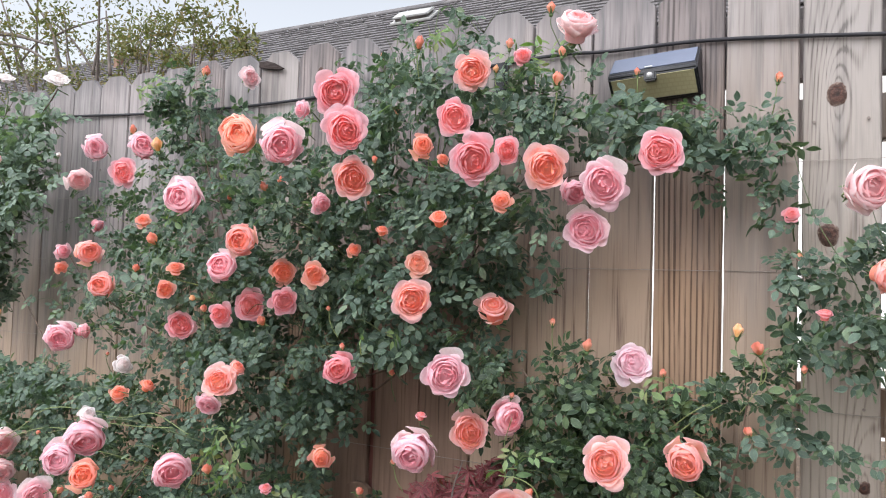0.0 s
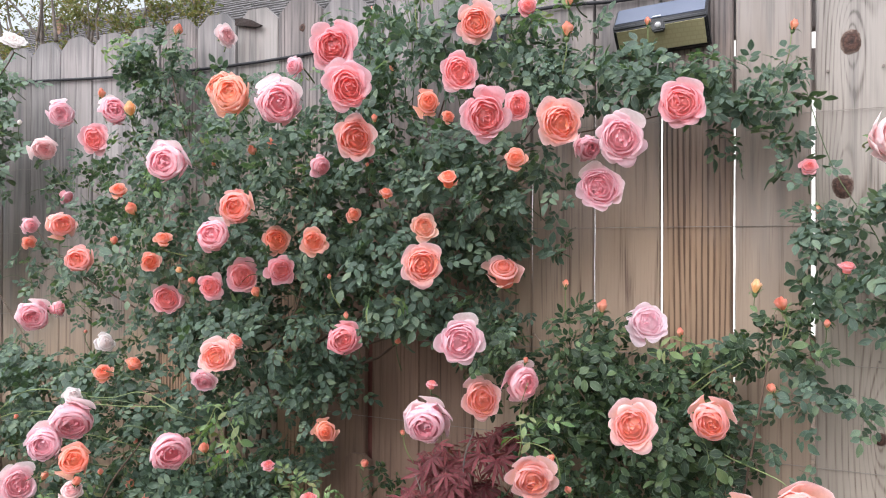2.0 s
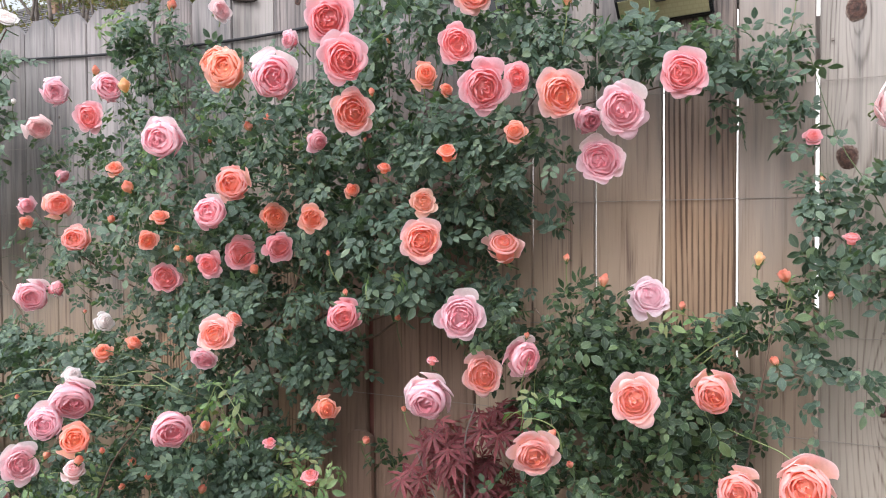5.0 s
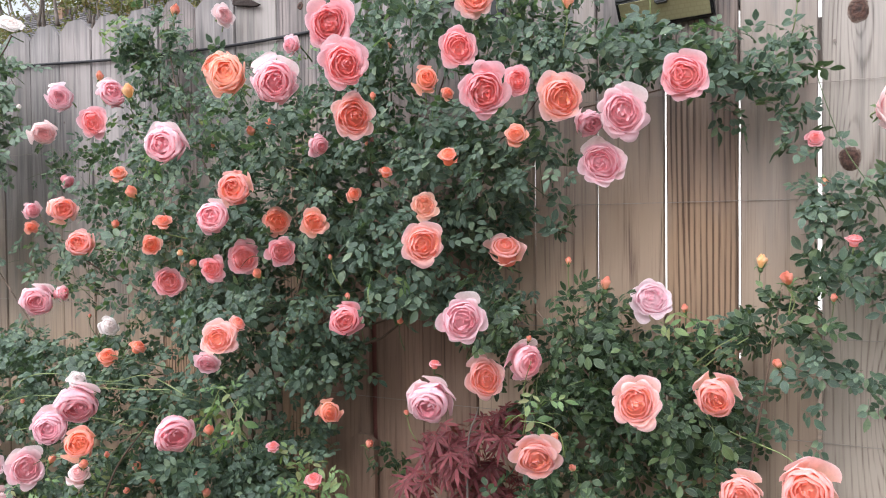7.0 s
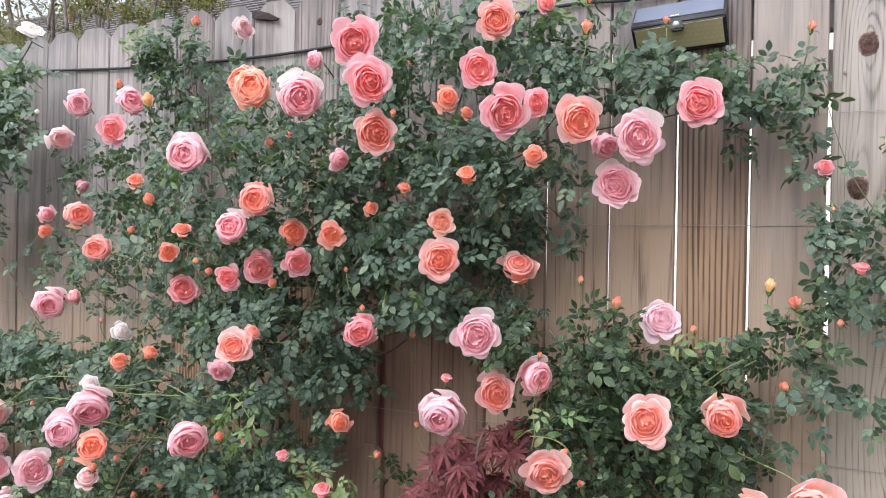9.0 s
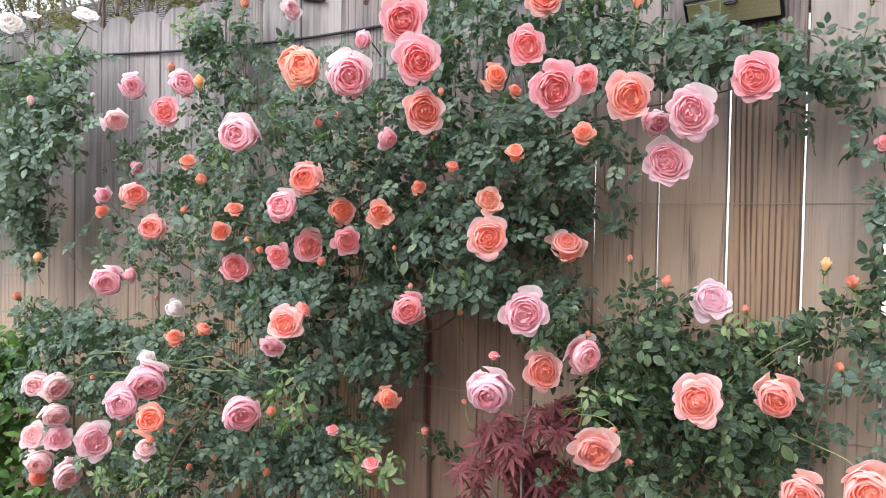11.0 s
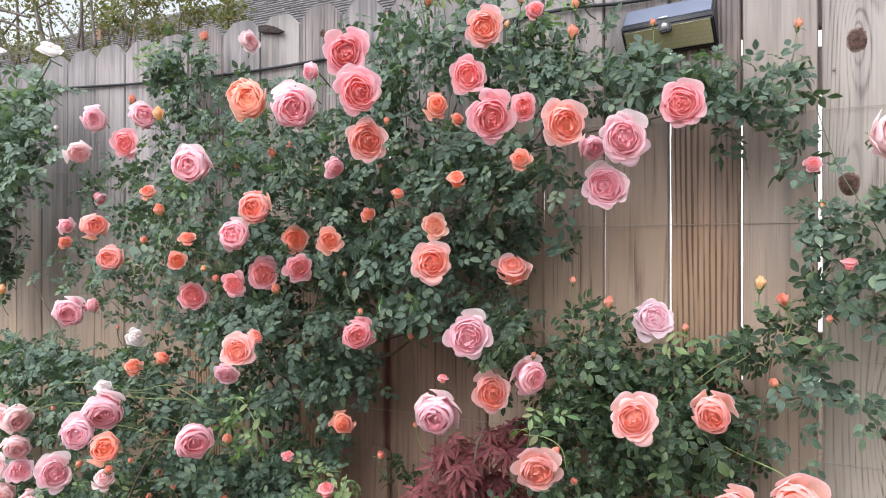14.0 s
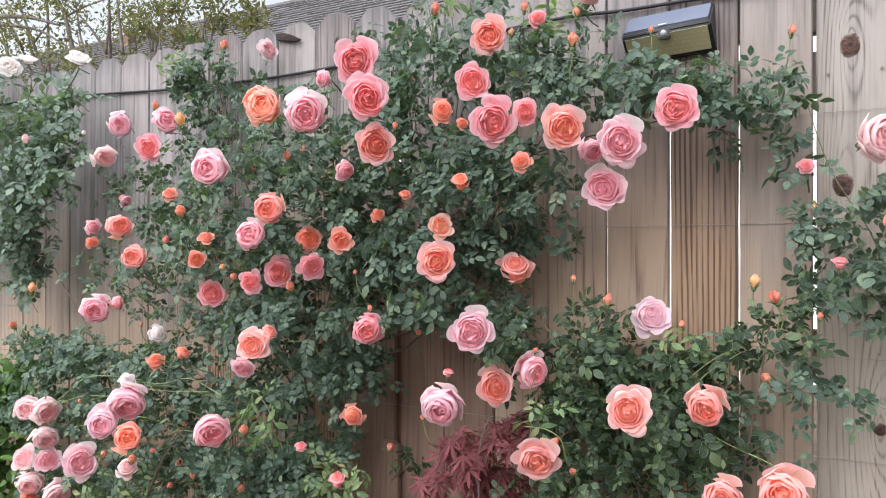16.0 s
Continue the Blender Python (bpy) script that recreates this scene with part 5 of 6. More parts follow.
shrub_rose.clump(-2.143, -0.260, 0.854, 0.240, 0.100, 0.071, 160, "fine")
shrub_rose.clump(-1.713, -0.260, 0.857, 0.145, 0.080, 0.057, 61, "fine")
green.clump(-2.363, -0.260, 0.756, 0.095, 0.100, 0.081, 133, "shrub", LEAF_SHRUB)
side.clump(0.006, -0.100, 1.210, 0.043, 0.050, 0.053, 14)
side.clump(-0.007, -0.110, 1.120, 0.043, 0.050, 0.042, 10)
low.clump(-0.025, -0.130, 1.053, 0.043, 0.050, 0.047, 12, "rose", LEAF_WARM)
low.clump(0.012, -0.130, 0.880, 0.046, 0.050, 0.041, 6, "fine")
main.clump(-1.113, -0.200, 1.557, 0.083, 0.060, 0.064, 26, "fine")
main.clump(-1.273, -0.160, 1.581, 0.060, 0.050, 0.046, 10, "fine")
main.clump(-0.988, -0.300, 1.545, 0.030, 0.030, 0.021, 3, "young", LEAF_YOUNG)
main.clump(-1.507, -0.250, 1.334, 0.055, 0.030, 0.034, 8, "young", LEAF_YOUNG)
main.clump(-0.610, -0.090, 1.229, 0.072, 0.050, 0.092, 53)
main.clump(-0.625, -0.100, 1.125, 0.066, 0.050, 0.061, 30)
side.clump(-0.040, -0.080, 1.485, 0.038, 0.040, 0.078, 14)
main.clump(-0.131, -0.100, 1.479, 0.054, 0.050, 0.058, 17)
main.clump(-2.098, -0.150, 1.101, 0.109, 0.050, 0.091, 30, "fine")
shrub_rose.clump(-1.256, -0.180, 0.628, 0.110, 0.070, 0.100, 82)
shrub_rose.clump(-1.157, -0.180, 0.538, 0.104, 0.070, 0.076, 59)
shrub_rose.clump(-1.223, -0.240, 0.521, 0.106, 0.060, 0.062, 37)
shrub_rose.clump(-1.021, -0.300, 0.640, 0.034, 0.040, 0.075, 12, "young", LEAF_YOUNG)
low.clump(-0.901, -0.100, 0.611, 0.038, 0.040, 0.060, 11, "rose", LEAF_WARM)
side.clump(0.116, -0.140, 1.252, 0.053, 0.070, 0.050, 21)
side.clump(0.165, -0.140, 1.270, 0.038, 0.060, 0.045, 11)
side.clump(-0.007, -0.090, 1.341, 0.039, 0.040, 0.048, 9, "fine", None, 0.35, 0)
low.clump(0.070, -0.140, 0.872, 0.045, 0.050, 0.040, 6, "fine")
tube("shoot", [(-0.219, -0.180, 0.832), (-0.133, -0.207, 0.798), (-0.047, -0.233, 0.773), (-0.031, -0.260, 0.746)], 0.0014, 0.0008, CANE_YOUNG, low.top, "thin young green shoot", sides=5)
tube("shoot", [(-0.179, -0.220, 0.835), (-0.165, -0.230, 0.795), (-0.162, -0.240, 0.695)], 0.0013, 0.0008, CANE_YOUNG, low.top, "thin young green shoot", sides=5)
tube("shoot", [(-0.258, -0.160, 0.857), (-0.229, -0.173, 0.888), (-0.169, -0.187, 0.943), (-0.123, -0.200, 0.973)], 0.0013, 0.0008, CANE_YOUNG, low.top, "thin young green shoot", sides=5)
tube("shoot", [(-0.509, -0.260, 0.768), (-0.501, -0.267, 0.803), (-0.502, -0.273, 0.858), (-0.484, -0.280, 0.914)], 0.0012, 0.0007, CANE_YOUNG, low.top, "thin young green shoot", sides=5)
tube("shoot", [(-0.413, -0.300, 0.747), (-0.421, -0.307, 0.789), (-0.451, -0.313, 0.808), (-0.492, -0.320, 0.810)], 0.0014, 0.0008, CANE_YOUNG, low.top, "thin young green shoot", sides=5)
tube("shoot", [(-1.305, -0.380, 0.811), (-1.415, -0.393, 0.804), (-1.550, -0.407, 0.798), (-1.716, -0.420, 0.756)], 0.0013, 0.0008, CANE_YOUNG, shrub_rose.top, "thin young green shoot", sides=5)
tube("shoot", [(-1.254, -0.380, 0.802), (-1.367, -0.387, 0.839), (-1.470, -0.393, 0.819), (-1.617, -0.400, 0.818)], 0.0012, 0.0007, CANE_YOUNG, shrub_rose.top, "thin young green shoot", sides=5)
tube("shoot", [(-1.278, -0.360, 0.668), (-1.180, -0.380, 0.784), (-1.129, -0.400, 0.829), (-1.044, -0.420, 0.759)], 0.0015, 0.0009, CANE_YOUNG, shrub_rose.top, "thin young green shoot", sides=5)
tube("shoot", [(-1.019, -0.300, 0.905), (-1.045, -0.315, 0.940), (-1.102, -0.330, 0.942)], 0.0014, 0.0008, CANE_YOUNG, main.top, "thin young green shoot", sides=5)
tube("shoot", [(-1.212, -0.250, 1.387), (-1.258, -0.275, 1.375), (-1.321, -0.300, 1.383)], 0.0012, 0.0007, CANE_YOUNG, main.top, "thin young green shoot", sides=5)
tube("shoot", [(-0.842, -0.180, 1.511), (-0.872, -0.165, 1.638), (-0.863, -0.150, 1.750)], 0.0018, 0.0011, CANE, main.top, "thin young green shoot", sides=5)
tube("shoot", [(-0.789, -0.180, 1.546), (-0.798, -0.165, 1.670), (-0.827, -0.150, 1.772)], 0.0018, 0.0011, CANE, main.top, "thin young green shoot", sides=5)
tube("shoot", [(-0.745, -0.160, 1.665), (-0.764, -0.145, 1.751), (-0.763, -0.130, 1.817)], 0.0016, 0.0010, CANE, main.top, "thin young green shoot", sides=5)
tube("shoot", [(-2.140, -0.170, 1.751), (-2.190, -0.167, 1.705), (-2.287, -0.163, 1.641), (-2.340, -0.160, 1.569)], 0.0022, 0.0013, CANE_OLD, white.top, "thin young green shoot", sides=5)
tube("shoot", [(-2.423, -0.170, 1.799), (-2.414, -0.165, 1.731), (-2.455, -0.160, 1.638)], 0.0020, 0.0012, CANE, white.top, "thin young green shoot", sides=5)
tube("shoot", [(-2.500, -0.200, 1.773), (-2.438, -0.190, 1.690), (-2.405, -0.180, 1.611)], 0.0020, 0.0012, CANE, white.top, "thin young green shoot", sides=5)
tube("shoot", [(-0.210, -0.160, 0.884), (-0.166, -0.170, 0.927), (-0.113, -0.180, 0.965)], 0.0016, 0.0010, CANE_YOUNG, low.top, "thin young green shoot", sides=5)
tube("shoot", [(-0.051, -0.180, 1.057), (-0.041, -0.170, 1.021), (-0.086, -0.160, 0.948)], 0.0014, 0.0008, CANE_YOUNG, low.top, "thin young green shoot", sides=5)

for k in range(17):
    rng = random.Random(k + 400)
    x0, z0, y0 = rng.uniform(-1.60, -0.75), rng.uniform(0.90, 1.42), rng.uniform(-0.34, -0.24)
    if x0 < -1.5:
        y0 += 0.10
    dx, rise = rng.choice((-1, 1)) * rng.uniform(0.10, 0.22), rng.uniform(0.01, 0.09)
    tube("shoot", [(x0, y0 + 0.07, z0 - 0.03), (x0 + dx * 0.35, y0 - 0.01, z0 + rise * 0.6), (x0 + dx * 0.7, y0 - 0.03, z0 + rise), (x0 + dx, y0 - 0.02, z0 + rise * rng.uniform(0.4, 1.3))], 0.0012, 0.0005, CANE_YOUNG if k % 3 else CANE, main.top, "thin young green shoot", sides=5)
for k in range(14):
    rng = random.Random(k + 600)
    x0, z0 = rng.uniform(-0.95, -0.52), rng.uniform(1.46, 1.62)
    lean = rng.uniform(-0.05, 0.05)
    tube("shoot", [(x0, -0.13, z0 - 0.10), (x0 + lean * 0.4, -0.15, z0), (x0 + lean, -0.14, z0 + rng.uniform(0.08, 0.16))], 0.0015, 0.0008, CANE if k % 2 else CANE_YOUNG, main.top, "thin young green shoot", sides=5)

# ---- blooms and buds ----
bloom(main, -0.806, -0.455, 1.540, 0.096, "coral", 32, -9, flap=1)
bloom(main, -0.743, -0.506, 1.451, 0.086, "coral", 40, -10, flap=2)
bloom(main, -0.935, -0.400, 1.530, 0.047, "pink", 9, -3, "cup")
bloom(main, -0.984, -0.524, 1.450, 0.080, "apricot", 19, 4, "ball")
bloom(main, -1.028, -0.495, 1.472, 0.070, "apricot", 4, 17, "ball")
bloom(main, -0.882, -0.525, 1.432, 0.086, "pink", 50, -12, "ball", flap=2)
bloom(main, -0.757, -0.460, 1.368, 0.086, "peach", 36, 2)
bloom(main, -0.854, -0.433, 1.326, 0.054, "pink", 73, -16, "cup")
bloom(main, -1.873, -0.212, 1.539, 0.078, "mauve", 38, 0, "ball")
bloom(main, -1.663, -0.220, 1.524, 0.081, "pink", 50, 6, "ball", flap=1)
bud(main, -1.576, -0.240, 1.519, 0.038, "yellow", 50, 50)
bud(main, -1.732, -0.200, 1.581, 0.027, "orange", 51, 75)
bloom(main, -1.659, -0.277, 1.448, 0.082, "coral", 38, -4, "open", flap=1)
bloom(main, -1.969, -0.200, 1.451, 0.076, "blush", 55, -4, "ball")
bloom(main, -1.215, -0.452, 1.346, 0.094, "mauve", 25, -8, "ball", flap=2)
bloom(main, -1.938, -0.150, 1.318, 0.053, "pink", 93, -34, "cup")
bloom(main, -1.614, -0.240, 1.315, 0.054, "orange", 20, 34, "cup")
bud(main, -1.468, -0.327, 1.256, 0.036, "orange", 49, 50)
bloom(main, -1.994, -0.222, 1.231, 0.063, "pink", 65, -2, "cup")
bloom(main, -1.994, -0.222, 1.183, 0.049, "orange", 55, 17, "cup")
bloom(main, -1.732, -0.322, 1.222, 0.073, "peach", 69, 3, "ball")
bloom(main, -1.549, -0.403, 1.136, 0.070, "peach", 32, 10, "ball", flap=1)
bloom(main, -1.207, -0.482, 1.183, 0.044, "orange", 48, 37, "cup")
bloom(main, -1.336, -0.396, 1.136, 0.050, "orange", 48, 0)
bloom(main, -1.124, -0.421, 1.191, 0.075, "pink", 29, 14, "ball", flap=1)
bloom(main, -0.989, -0.502, 1.244, 0.071, "peach", 23, 2, "ball")
bloom(main, -1.053, -0.310, 1.184, 0.067, "orange", 40, 9)
bloom(main, -0.904, -0.378, 1.180, 0.058, "orange", 38, 4)
bloom(main, -0.849, -0.318, 1.235, 0.038, "orange", 35, 15, "cup")
bloom(main, -0.737, -0.378, 1.271, 0.030, "orange", 33, 44, "cup")
bloom(main, -1.360, -0.327, 1.046, 0.081, "coral", 47, 8)
bloom(main, -1.212, -0.335, 1.081, 0.061, "coral", 25, 2)
bloom(main, -1.130, -0.330, 1.106, 0.078, "coral", 48, 1, flap=1)
bloom(main, -0.999, -0.365, 1.121, 0.066, "coral", 50, 6)
bud(main, -1.084, -0.336, 1.069, 0.027, "orange", 42, 50)
bud(main, -1.265, -0.340, 1.090, 0.022, "orange", 16, 50)
bud(main, -1.305, -0.340, 1.113, 0.020, "yellow", 47, 60)
bud(main, -1.564, -0.300, 1.183, 0.025, "orange", 51, 50)
bloom(main, -1.884, -0.281, 0.989, 0.092, "pink", 35, -10, "ball", flap=1)
bloom(main, -1.840, -0.250, 1.002, 0.057, "pink", 104, 3, "cup")
bloom(main, -1.572, -0.320, 0.932, 0.061, "white", 71, 21, "cup")
bloom(main, -1.512, -0.373, 0.868, 0.056, "orange", 41, 36, "cup")
bloom(main, -1.427, -0.360, 0.894, 0.043, "orange", 69, 35, "cup")
bloom(main, -1.072, -0.471, 0.948, 0.076, "peach", 34, 10, flap=2)
bloom(main, -1.045, -0.450, 0.975, 0.042, "peach", 83, 46, "cup")
bloom(main, -1.140, -0.430, 0.894, 0.062, "pink", 25, -32)
bloom(main, -0.838, -0.368, 0.989, 0.070, "coral", 21, -9, "ball", flap=1)
bud(main, -0.838, -0.360, 1.030, 0.015, "red", 36, 60)
bloom(main, -0.936, -0.290, 0.778, 0.064, "orange", 37, 8, "cup")
bud(main, -0.770, -0.272, 0.974, 0.018, "orange", 32, 50)
bud(main, -1.126, -0.300, 1.382, 0.025, "coral", 42, 50)
bud(main, -1.078, -0.300, 1.392, 0.027, "coral", 71, 50)
bud(main, -0.780, -0.350, 1.421, 0.017, "coral", 34, 60)
bud(main, -0.885, -0.350, 1.107, 0.012, "red", 37, 60)
bloom(main, -0.590, -0.289, 1.603, 0.084, "peach", 27, -10, flap=1)
bloom(main, -0.511, -0.212, 1.646, 0.048, "coral", 33, 11, "cup")
bud(main, -0.416, -0.258, 1.573, 0.029, "orange", 21, 75)
bud(main, -0.430, -0.200, 1.648, 0.021, "orange", 20, 75)
bud(main, -0.547, -0.200, 1.679, 0.022, "orange", 24, 80)
bud(main, -0.712, -0.300, 1.672, 0.027, "orange", 31, 60)
bloom(main, -0.428, -0.124, 1.718, 0.087, "blush", 39, 43, "ball")
bud(main, -0.456, -0.200, 1.742, 0.023, "orange", 21, 75)
bud(main, -0.288, -0.150, 1.604, 0.016, "coral", 15, 80)
bloom(main, -0.617, -0.306, 1.508, 0.082, "coral", 28, -8)
bloom(main, -0.521, -0.404, 1.401, 0.094, "coral", 27, -8, flap=1)
bloom(main, -0.492, -0.330, 1.428, 0.062, "coral", 49, -6)
bloom(main, -0.648, -0.377, 1.437, 0.062, "orange", 20, 6, "cup")
bloom(main, -0.630, -0.328, 1.418, 0.033, "orange", 49, 18, "cup")
bloom(main, -0.409, -0.329, 1.392, 0.091, "peach", 36, -5, flap=2)
bloom(main, -0.383, -0.253, 1.358, 0.056, "pink", 49, -23, "ball")
bloom(main, -0.309, -0.296, 1.363, 0.098, "pink", 22, -4, flap=1)
bloom(main, -0.364, -0.215, 1.281, 0.094, "pink", 23, 6, "open", flap=1)
bloom(main, -0.206, -0.293, 1.415, 0.090, "coral", 13, 0, flap=1)
bloom(main, -0.475, -0.376, 1.324, 0.050, "orange", 34, 4, "cup")
bloom(main, -0.600, -0.388, 1.291, 0.045, "orange", 19, 33, "cup")
bloom(main, -0.684, -0.322, 1.207, 0.059, "apricot", 31, 13)
bloom(main, -0.648, -0.399, 1.135, 0.085, "peach", 41, -4, flap=2)
bloom(main, -0.551, -0.230, 1.115, 0.086, "peach", 18, 38, "cup", flap=1)
bloom(low, -0.578, -0.383, 1.000, 0.093, "pink", 33, -0, flap=1)
bloom(low, -0.669, -0.315, 0.901, 0.028, "coral", 30, 67, "cup")
bloom(low, -0.648, -0.368, 0.850, 0.088, "mauve", 20, -14, "ball", flap=2)
bloom(low, -0.591, -0.250, 0.870, 0.089, "peach", 28, 8, flap=1)
bloom(low, -0.513, -0.249, 0.911, 0.075, "pink", 44, -6, "ball", flap=2)
bud(low, -0.499, -0.250, 0.950, 0.014, "red", 23, 60)
bloom(low, -0.292, -0.131, 1.020, 0.093, "lilac", 30, 30)
bloom(low, -0.271, -0.363, 0.871, 0.088, "peach", 17, 7, flap=2)
bloom(low, -0.159, -0.260, 0.878, 0.078, "peach", 14, -8, "ball", flap=1)
bloom(low, -0.437, -0.391, 0.771, 0.088, "peach", 24, -6, "open", flap=2)
bloom(low, -0.110, -0.380, 0.750, 0.070, "peach", 5, 10, "ball", flap=1)
bloom(low, -0.015, -0.380, 0.769, 0.088, "peach", 6, 12, "ball", flap=2)
bloom(side, 0.109, -0.192, 1.352, 0.088, "blush", 25, 7, "ball")
bloom(side, -0.007, -0.092, 1.318, 0.039, "coral", 5, 12, "cup")
bud(side, 0.007, -0.100, 1.243, 0.017, "orange", 4, -60)
bloom(side, 0.052, -0.155, 1.135, 0.033, "coral", 3, 69, "cup")
bud(low, -0.096, -0.124, 1.094, 0.026, "yellow", 8, 80)
bud(low, -0.049, -0.204, 1.069, 0.029, "coral", 7, 62)
bud(low, 0.021, -0.165, 1.036, 0.016, "coral", 4, 60)
bud(low, -0.064, -0.196, 0.922, 0.021, "red", 7, 55)
bud(low, -0.431, -0.212, 1.097, 0.016, "red", 21, 70)
bud(low, -0.363, -0.198, 1.053, 0.025, "orange", 18, 65)
bud(low, -0.226, -0.150, 1.007, 0.018, "orange", 13, 60)
bud(side, -0.034, -0.071, 1.585, 0.020, "red", 25, 65)
bud(low, -0.398, -0.300, 0.728, 0.017, "red", 21, 50)
bud(low, -0.421, -0.350, 0.792, 0.021, "orange", 82, 50)
bud(low, -0.741, -0.300, 0.795, 0.015, "red", 32, 60)
bud(low, -0.895, -0.200, 0.688, 0.024, "orange", 74, 50)
bloom(white, -2.490, -0.200, 1.791, 0.090, "white", 60, 28)
bloom(white, -2.423, -0.170, 1.814, 0.062, "white", 69, 47)
bloom(white, -2.140, -0.170, 1.782, 0.081, "white", 66, 47)
bloom(white, -2.464, -0.300, 1.643, 0.070, "white", 55, 30)
bud(white, -2.218, -0.300, 1.504, 0.032, "blush", 59, 50)
bud(white, -2.571, -0.200, 1.701, 0.027, "white", 61, 70)
bud(white, -2.071, -0.200, 1.529, 0.018, "white", 56, 60)
bud(main, -1.557, -0.100, 1.757, 0.033, "orange", 47, 60)
bloom(main, -1.425, -0.060, 1.739, 0.072, "blush", 74, 15)
bloom(shrub_rose, -1.145, -0.525, 0.774, 0.088, "pink", 52, -8, "ball")
bloom(shrub_rose, -1.447, -0.505, 0.802, 0.098, "pink", 48, -22, "ball", flap=1)
bloom(shrub_rose, -1.456, -0.500, 0.840, 0.050, "white", 53, 40, "cup")
bloom(shrub_rose, -1.479, -0.540, 0.745, 0.083, "mauve", 34, 0, "ball", flap=2)
bloom(shrub_rose, -1.343, -0.579, 0.732, 0.069, "orange", 43, 24, "ball", flap=1)
bloom(shrub_rose, -1.736, -0.431, 0.593, 0.096, "pink", 50, 4, "open", flap=2)
bloom(shrub_rose, -1.990, -0.420, 0.702, 0.076, "blush", 39, 20, "ball", flap=1)
bloom(shrub_rose, -1.920, -0.420, 0.715, 0.083, "blush", 78, -10, "ball")
bloom(shrub_rose, -1.914, -0.420, 0.640, 0.079, "blush", 58, -23, "ball")
bloom(shrub_rose, -1.527, -0.445, 0.604, 0.065, "blush", 53, 45, "cup")
bud(shrub_rose, -1.510, -0.445, 0.631, 0.026, "coral", 53, 50)
bloom(shrub_rose, -2.008, -0.420, 0.560, 0.081, "blush", 29, 23)
bloom(shrub_rose, -1.900, -0.420, 0.571, 0.076, "pink", 68, 14)
bloom(shrub_rose, -1.980, -0.420, 0.503, 0.077, "blush", 39, -10, "ball")
bloom(shrub_rose, -1.993, -0.420, 0.453, 0.065, "orange", 59, 14, "cup")
bloom(shrub_rose, -1.873, -0.420, 0.485, 0.085, "blush", 68, -9, "ball")
bud(shrub_rose, -1.617, -0.450, 0.630, 0.023, "orange", 95, 50)
bloom(shrub_rose, -0.951, -0.328, 0.636, 0.051, "coral", 38, 55, "cup")
bloom(shrub_rose, -1.033, -0.358, 0.707, 0.034, "coral", 41, 62, "cup")
bud(shrub_rose, -1.189, -0.380, 0.728, 0.029, "orange", 45, 50)
bud(shrub_rose, -1.442, -0.350, 0.611, 0.029, "orange", 49, 50)
bud(shrub_rose, -1.396, -0.350, 0.583, 0.023, "orange", 49, 50)
bud(shrub_rose, -1.257, -0.350, 0.612, 0.022, "orange", 46, 50)
bud(shrub_rose, -1.232, -0.350, 0.575, 0.025, "orange", 45, 50)
bud(shrub_rose, -1.484, -0.350, 0.546, 0.021, "orange", 50, 50)
bud(shrub_rose, -1.432, -0.350, 0.711, 0.017, "orange", 49, 50)
bud(shrub_rose, -2.322, -0.200, 1.331, 0.025, "yellow", 89, 60)
bud(shrub_rose, -2.364, -0.250, 0.909, 0.033, "orange", -0, 50)
bud(shrub_rose, -2.261, -0.250, 1.032, 0.033, "yellow", 59, 70)
bloom(side, 0.139, -0.200, 1.208, 0.060, "peach", 39, -2, "ball")
bud(main, -0.725, -0.300, 1.125, 0.011, "orange", 71, 50)
bud(main, -1.287, -0.250, 1.368, 0.018, "coral", 64, 50)
bud(main, -0.825, -0.200, 1.559, 0.019, "coral", 32, 70)
bud(main, -0.925, -0.120, 1.721, 0.017, "coral", 34, 75)
bud(main, -0.578, -0.200, 1.629, 0.017, "yellow", 25, 75)
bud(main, -1.726, -0.250, 0.945, 0.013, "orange", 52, 50)
bud(main, -0.828, -0.300, 1.338, 0.010, "red", 34, 60)
bud(shrub_rose, -1.149, -0.350, 0.719, 0.013, "orange", 44, 50)
bud(shrub_rose, -1.463, -0.420, 0.653, 0.017, "orange", 51, 50)
bud(shrub_rose, -1.790, -0.400, 0.744, 0.016, "orange", 56, 50)

FACES = [f for plant in (main, low, side, shrub_rose, white) for f in plant.faces]
for plant in (main, low, side, shrub_rose, white, green, maple):
    plant.clear(FACES)
    plant.grow()

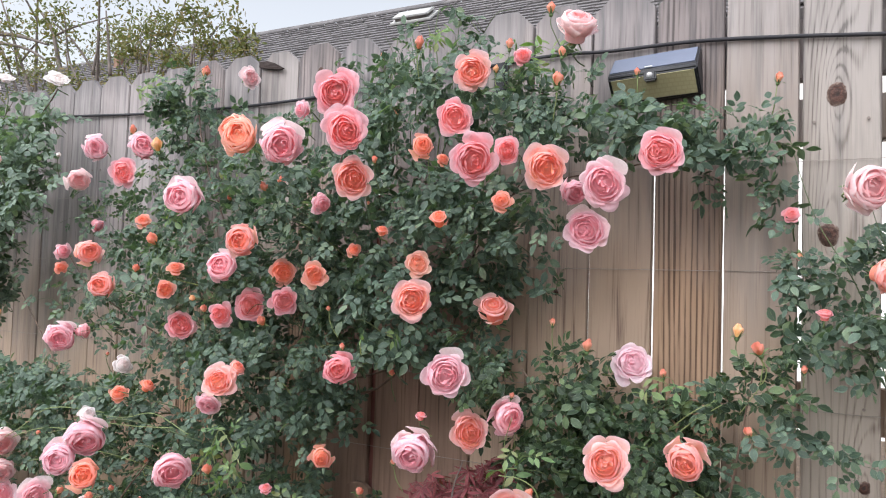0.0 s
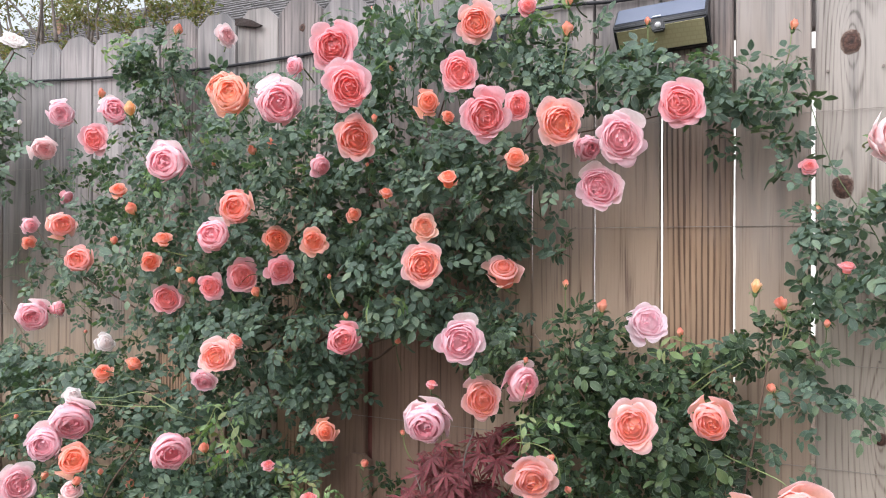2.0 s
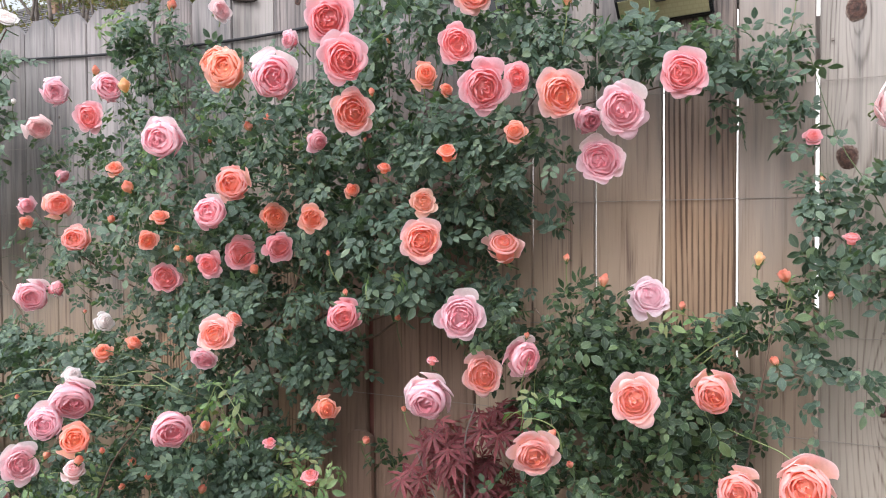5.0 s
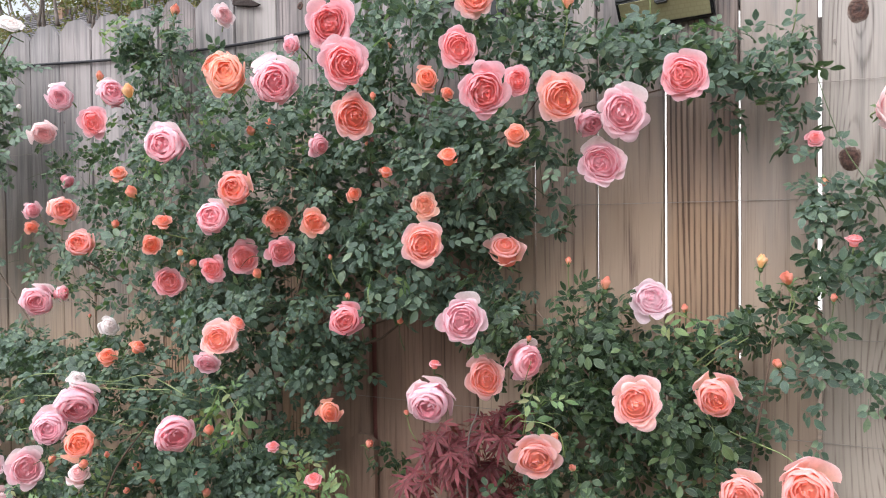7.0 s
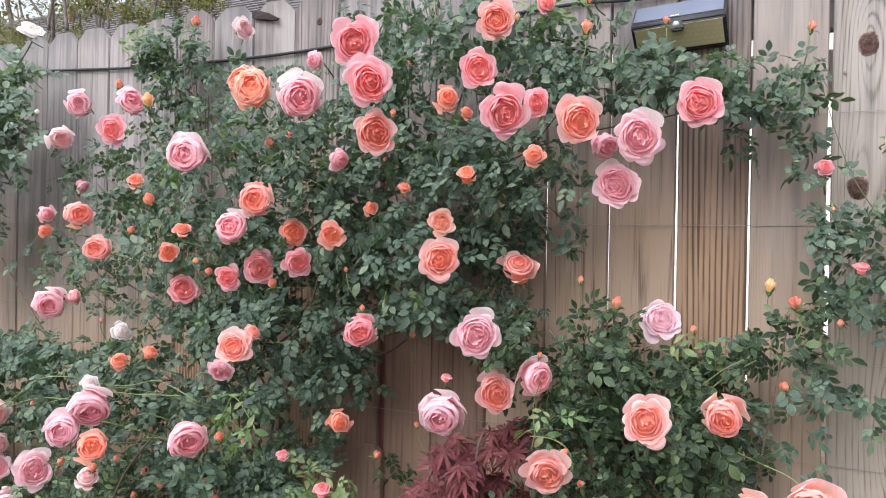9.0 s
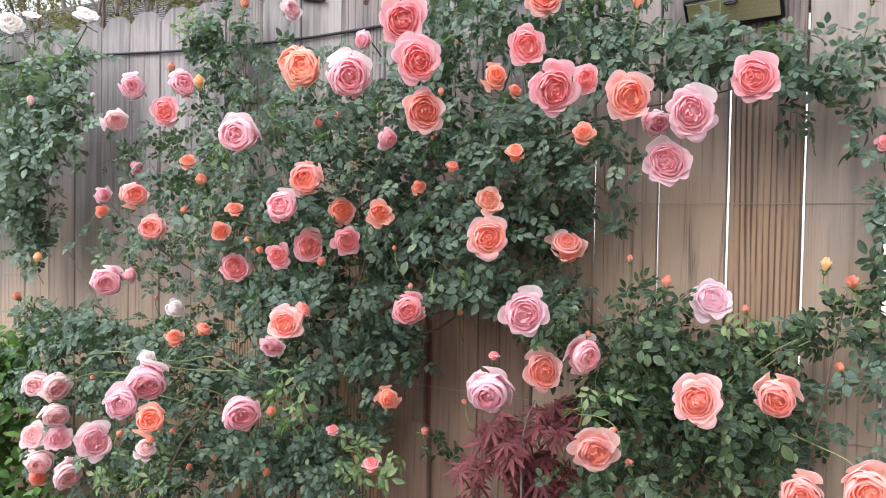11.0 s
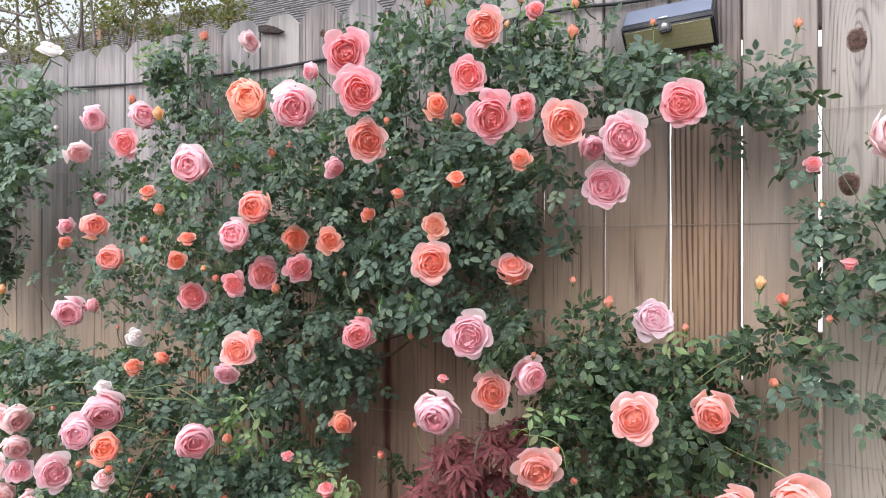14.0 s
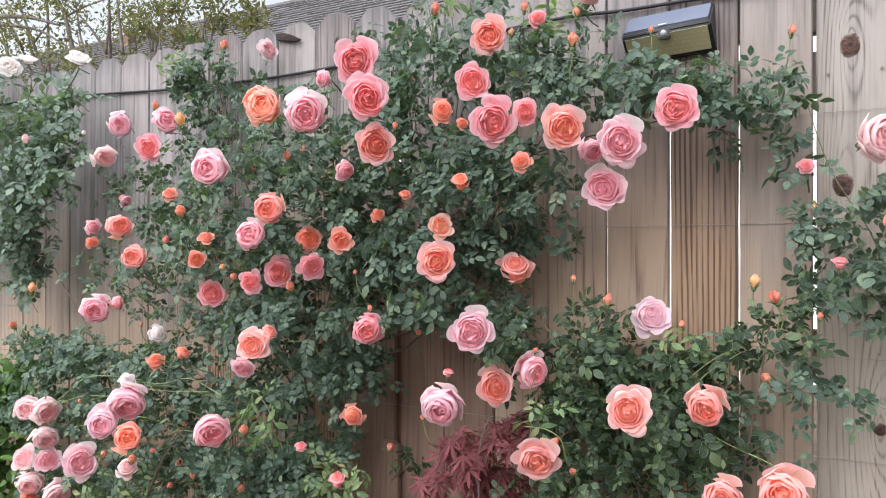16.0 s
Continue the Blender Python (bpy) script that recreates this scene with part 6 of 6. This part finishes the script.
# ---- trees beyond the fence ----

def garden_tree(x, y, height, seed, spread_x, label):
    """A small tree with forking grey limbs and sparse olive leaves."""
    rng = random.Random(seed)
    tree = Plant("tree", x, y, label, "tree", 120)
    fork = Vector((x, y, height * 0.30))
    tube("trunk", [(x, y, 0), (x + 0.04, y, height * 0.16), fork], 0.085, 0.06, BARK, tree.top, sides=10)
    for k in range(7):
        a = k * 0.9 + rng.uniform(-0.3, 0.3)
        reach = spread_x * rng.uniform(0.5, 1.0)
        tip = Vector((x + math.cos(a) * reach, y + math.sin(a) * reach * 0.5, height * rng.uniform(0.72, 1.0)))
        mid = fork.lerp(tip, 0.5) + Vector((0, 0, -0.10 + rng.uniform(-0.1, 0.15)))
        line = glide([fork, mid, tip], 6)
        tube("limb", [fork, mid, tip], 0.040, 0.006, BARK, tree.top, sides=7)
        for j in range(4):
            s = line[4 + rng.randrange(len(line) - 5)]
            e = s + Vector((rng.uniform(-0.5, 0.5), rng.uniform(-0.3, 0.3), rng.uniform(0.0, 0.55)))
            tube("branch", [s, s.lerp(e, 0.5) + Vector((0, 0, 0.06)), e], 0.013, 0.004, BARK, tree.top, sides=5, steps=4)
            tree.clump(e.x, e.y, e.z, 0.22, 0.20, 0.18, 210, "tree", LEAF_TREE, 0.1, 0)
    tree.grow()


garden_tree(-6.3, 3.0, 4.3, 4, 1.5, "small garden tree with grey limbs and olive leaves")
garden_tree(-8.2, 3.6, 4.6, 9, 1.6, "garden tree with sparse reddish-green leaves")

TWIGS = [(-4.99, 3.18), (-4.67, 3.27), (-4.43, 3.01), (-4.16, 3.07), (-4.09, 2.95), (-5.33, 3.05), (-4.91, 2.95)]
# ---- low bare limbs of a neighbouring tree ----
old = Plant("tree", -7.4, 2.6, "old garden tree with bare grey low limbs", "tree", 100)
tube("trunk", [(-7.4, 2.6, 0), (-7.36, 2.6, 1.2), (-7.3, 2.6, 2.4)], 0.09, 0.05, BARK, old.top, sides=10)
for r, line in (
    (0.030, [(-6.27, 2.60, 2.94), (-6.37, 2.60, 3.06), (-6.51, 2.60, 3.42), (-6.74, 2.60, 3.66)]),
    (0.028, [(-7.85, 2.60, 3.58), (-7.09, 2.60, 3.45), (-6.56, 2.60, 3.29)]),
    (0.022, [(-7.85, 2.60, 3.51), (-7.27, 2.60, 3.39), (-6.86, 2.60, 3.28), (-6.46, 2.60, 3.08)]),
    (0.014, [(-5.89, 2.60, 2.93), (-5.84, 2.60, 3.19), (-5.84, 2.60, 3.51)]),
    (0.018, [(-5.65, 2.60, 2.90), (-5.69, 2.60, 3.17), (-5.75, 2.60, 3.49)]),
    (0.013, [(-6.99, 2.60, 3.05), (-7.11, 2.60, 3.38), (-7.27, 2.60, 3.76)]),
    (0.013, [(-6.07, 2.60, 2.88), (-6.23, 2.60, 3.10), (-6.29, 2.60, 3.33), (-6.36, 2.60, 3.60)]),
    (0.014, [(-5.26, 2.60, 2.87), (-5.26, 2.60, 3.03), (-5.28, 2.60, 3.22)]),
    (0.011, [(-5.15, 2.60, 2.86), (-5.16, 2.60, 3.06), (-4.99, 2.60, 3.22)]),
    (0.012, [(-4.65, 2.60, 2.88), (-4.63, 2.60, 3.01), (-4.48, 2.60, 3.14)]),
    (0.010, [(-4.56, 2.60, 2.82), (-4.51, 2.60, 3.01), (-4.33, 2.60, 3.18)]),
    (0.012, [(-6.48, 2.60, 3.36), (-6.12, 2.60, 3.41), (-5.55, 2.60, 3.43)]),
    (0.010, [(-7.46, 2.60, 3.68), (-7.27, 2.60, 3.46), (-6.91, 2.60, 3.12)]),
):
    tube("limb", line, r, r * 0.35, BARK, old.top, sides=7)
    for q in line[1:3]:
        old.clump(q[0], q[1], q[2] + 0.15, 0.18, 0.2, 0.13, 60, "tree", LEAF_TREE, 0.1, 1)
for x, z in TWIGS:
    tube("branch", [(x, 2.62, 2.3), (x + 0.05, 2.61, (2.3 + z) / 2), (x, 2.60, z + 0.1)], 0.010, 0.003, BARK, old.top, sides=5, steps=4)
    old.clump(x, 2.60, z, 0.16, 0.16, 0.14, 330, "tree", LEAF_TREE, 0.1, 0)
old.grow()

# ---- thin arching shoots of the shrub rose ----
for k in range(9):
    rng = random.Random(k + 50)
    x0, z0 = rng.uniform(-1.60, -1.25), 0.62 + 0.032 * k
    x1, z1 = x0 - rng.uniform(0.18, 0.45), z0 + rng.uniform(-0.14, 0.07)
    y0 = rng.uniform(-0.42, -0.34)
    tube("shoot", [(x0, y0 + 0.06, z0 - 0.04), (x0 * 0.6 + x1 * 0.4, y0 - 0.03, z0 * 0.6 + z1 * 0.4 + rng.uniform(0.0, 0.03)), (x0 * 0.3 + x1 * 0.7, y0 - 0.05, z0 * 0.3 + z1 * 0.7 + rng.uniform(0.0, 0.03)), (x1, y0 - 0.05, z1)], 0.0016, 0.0009, CANE_YOUNG if k % 2 else CANE, shrub_rose.top, "thin pale green arching shoot", sides=5, steps=6)
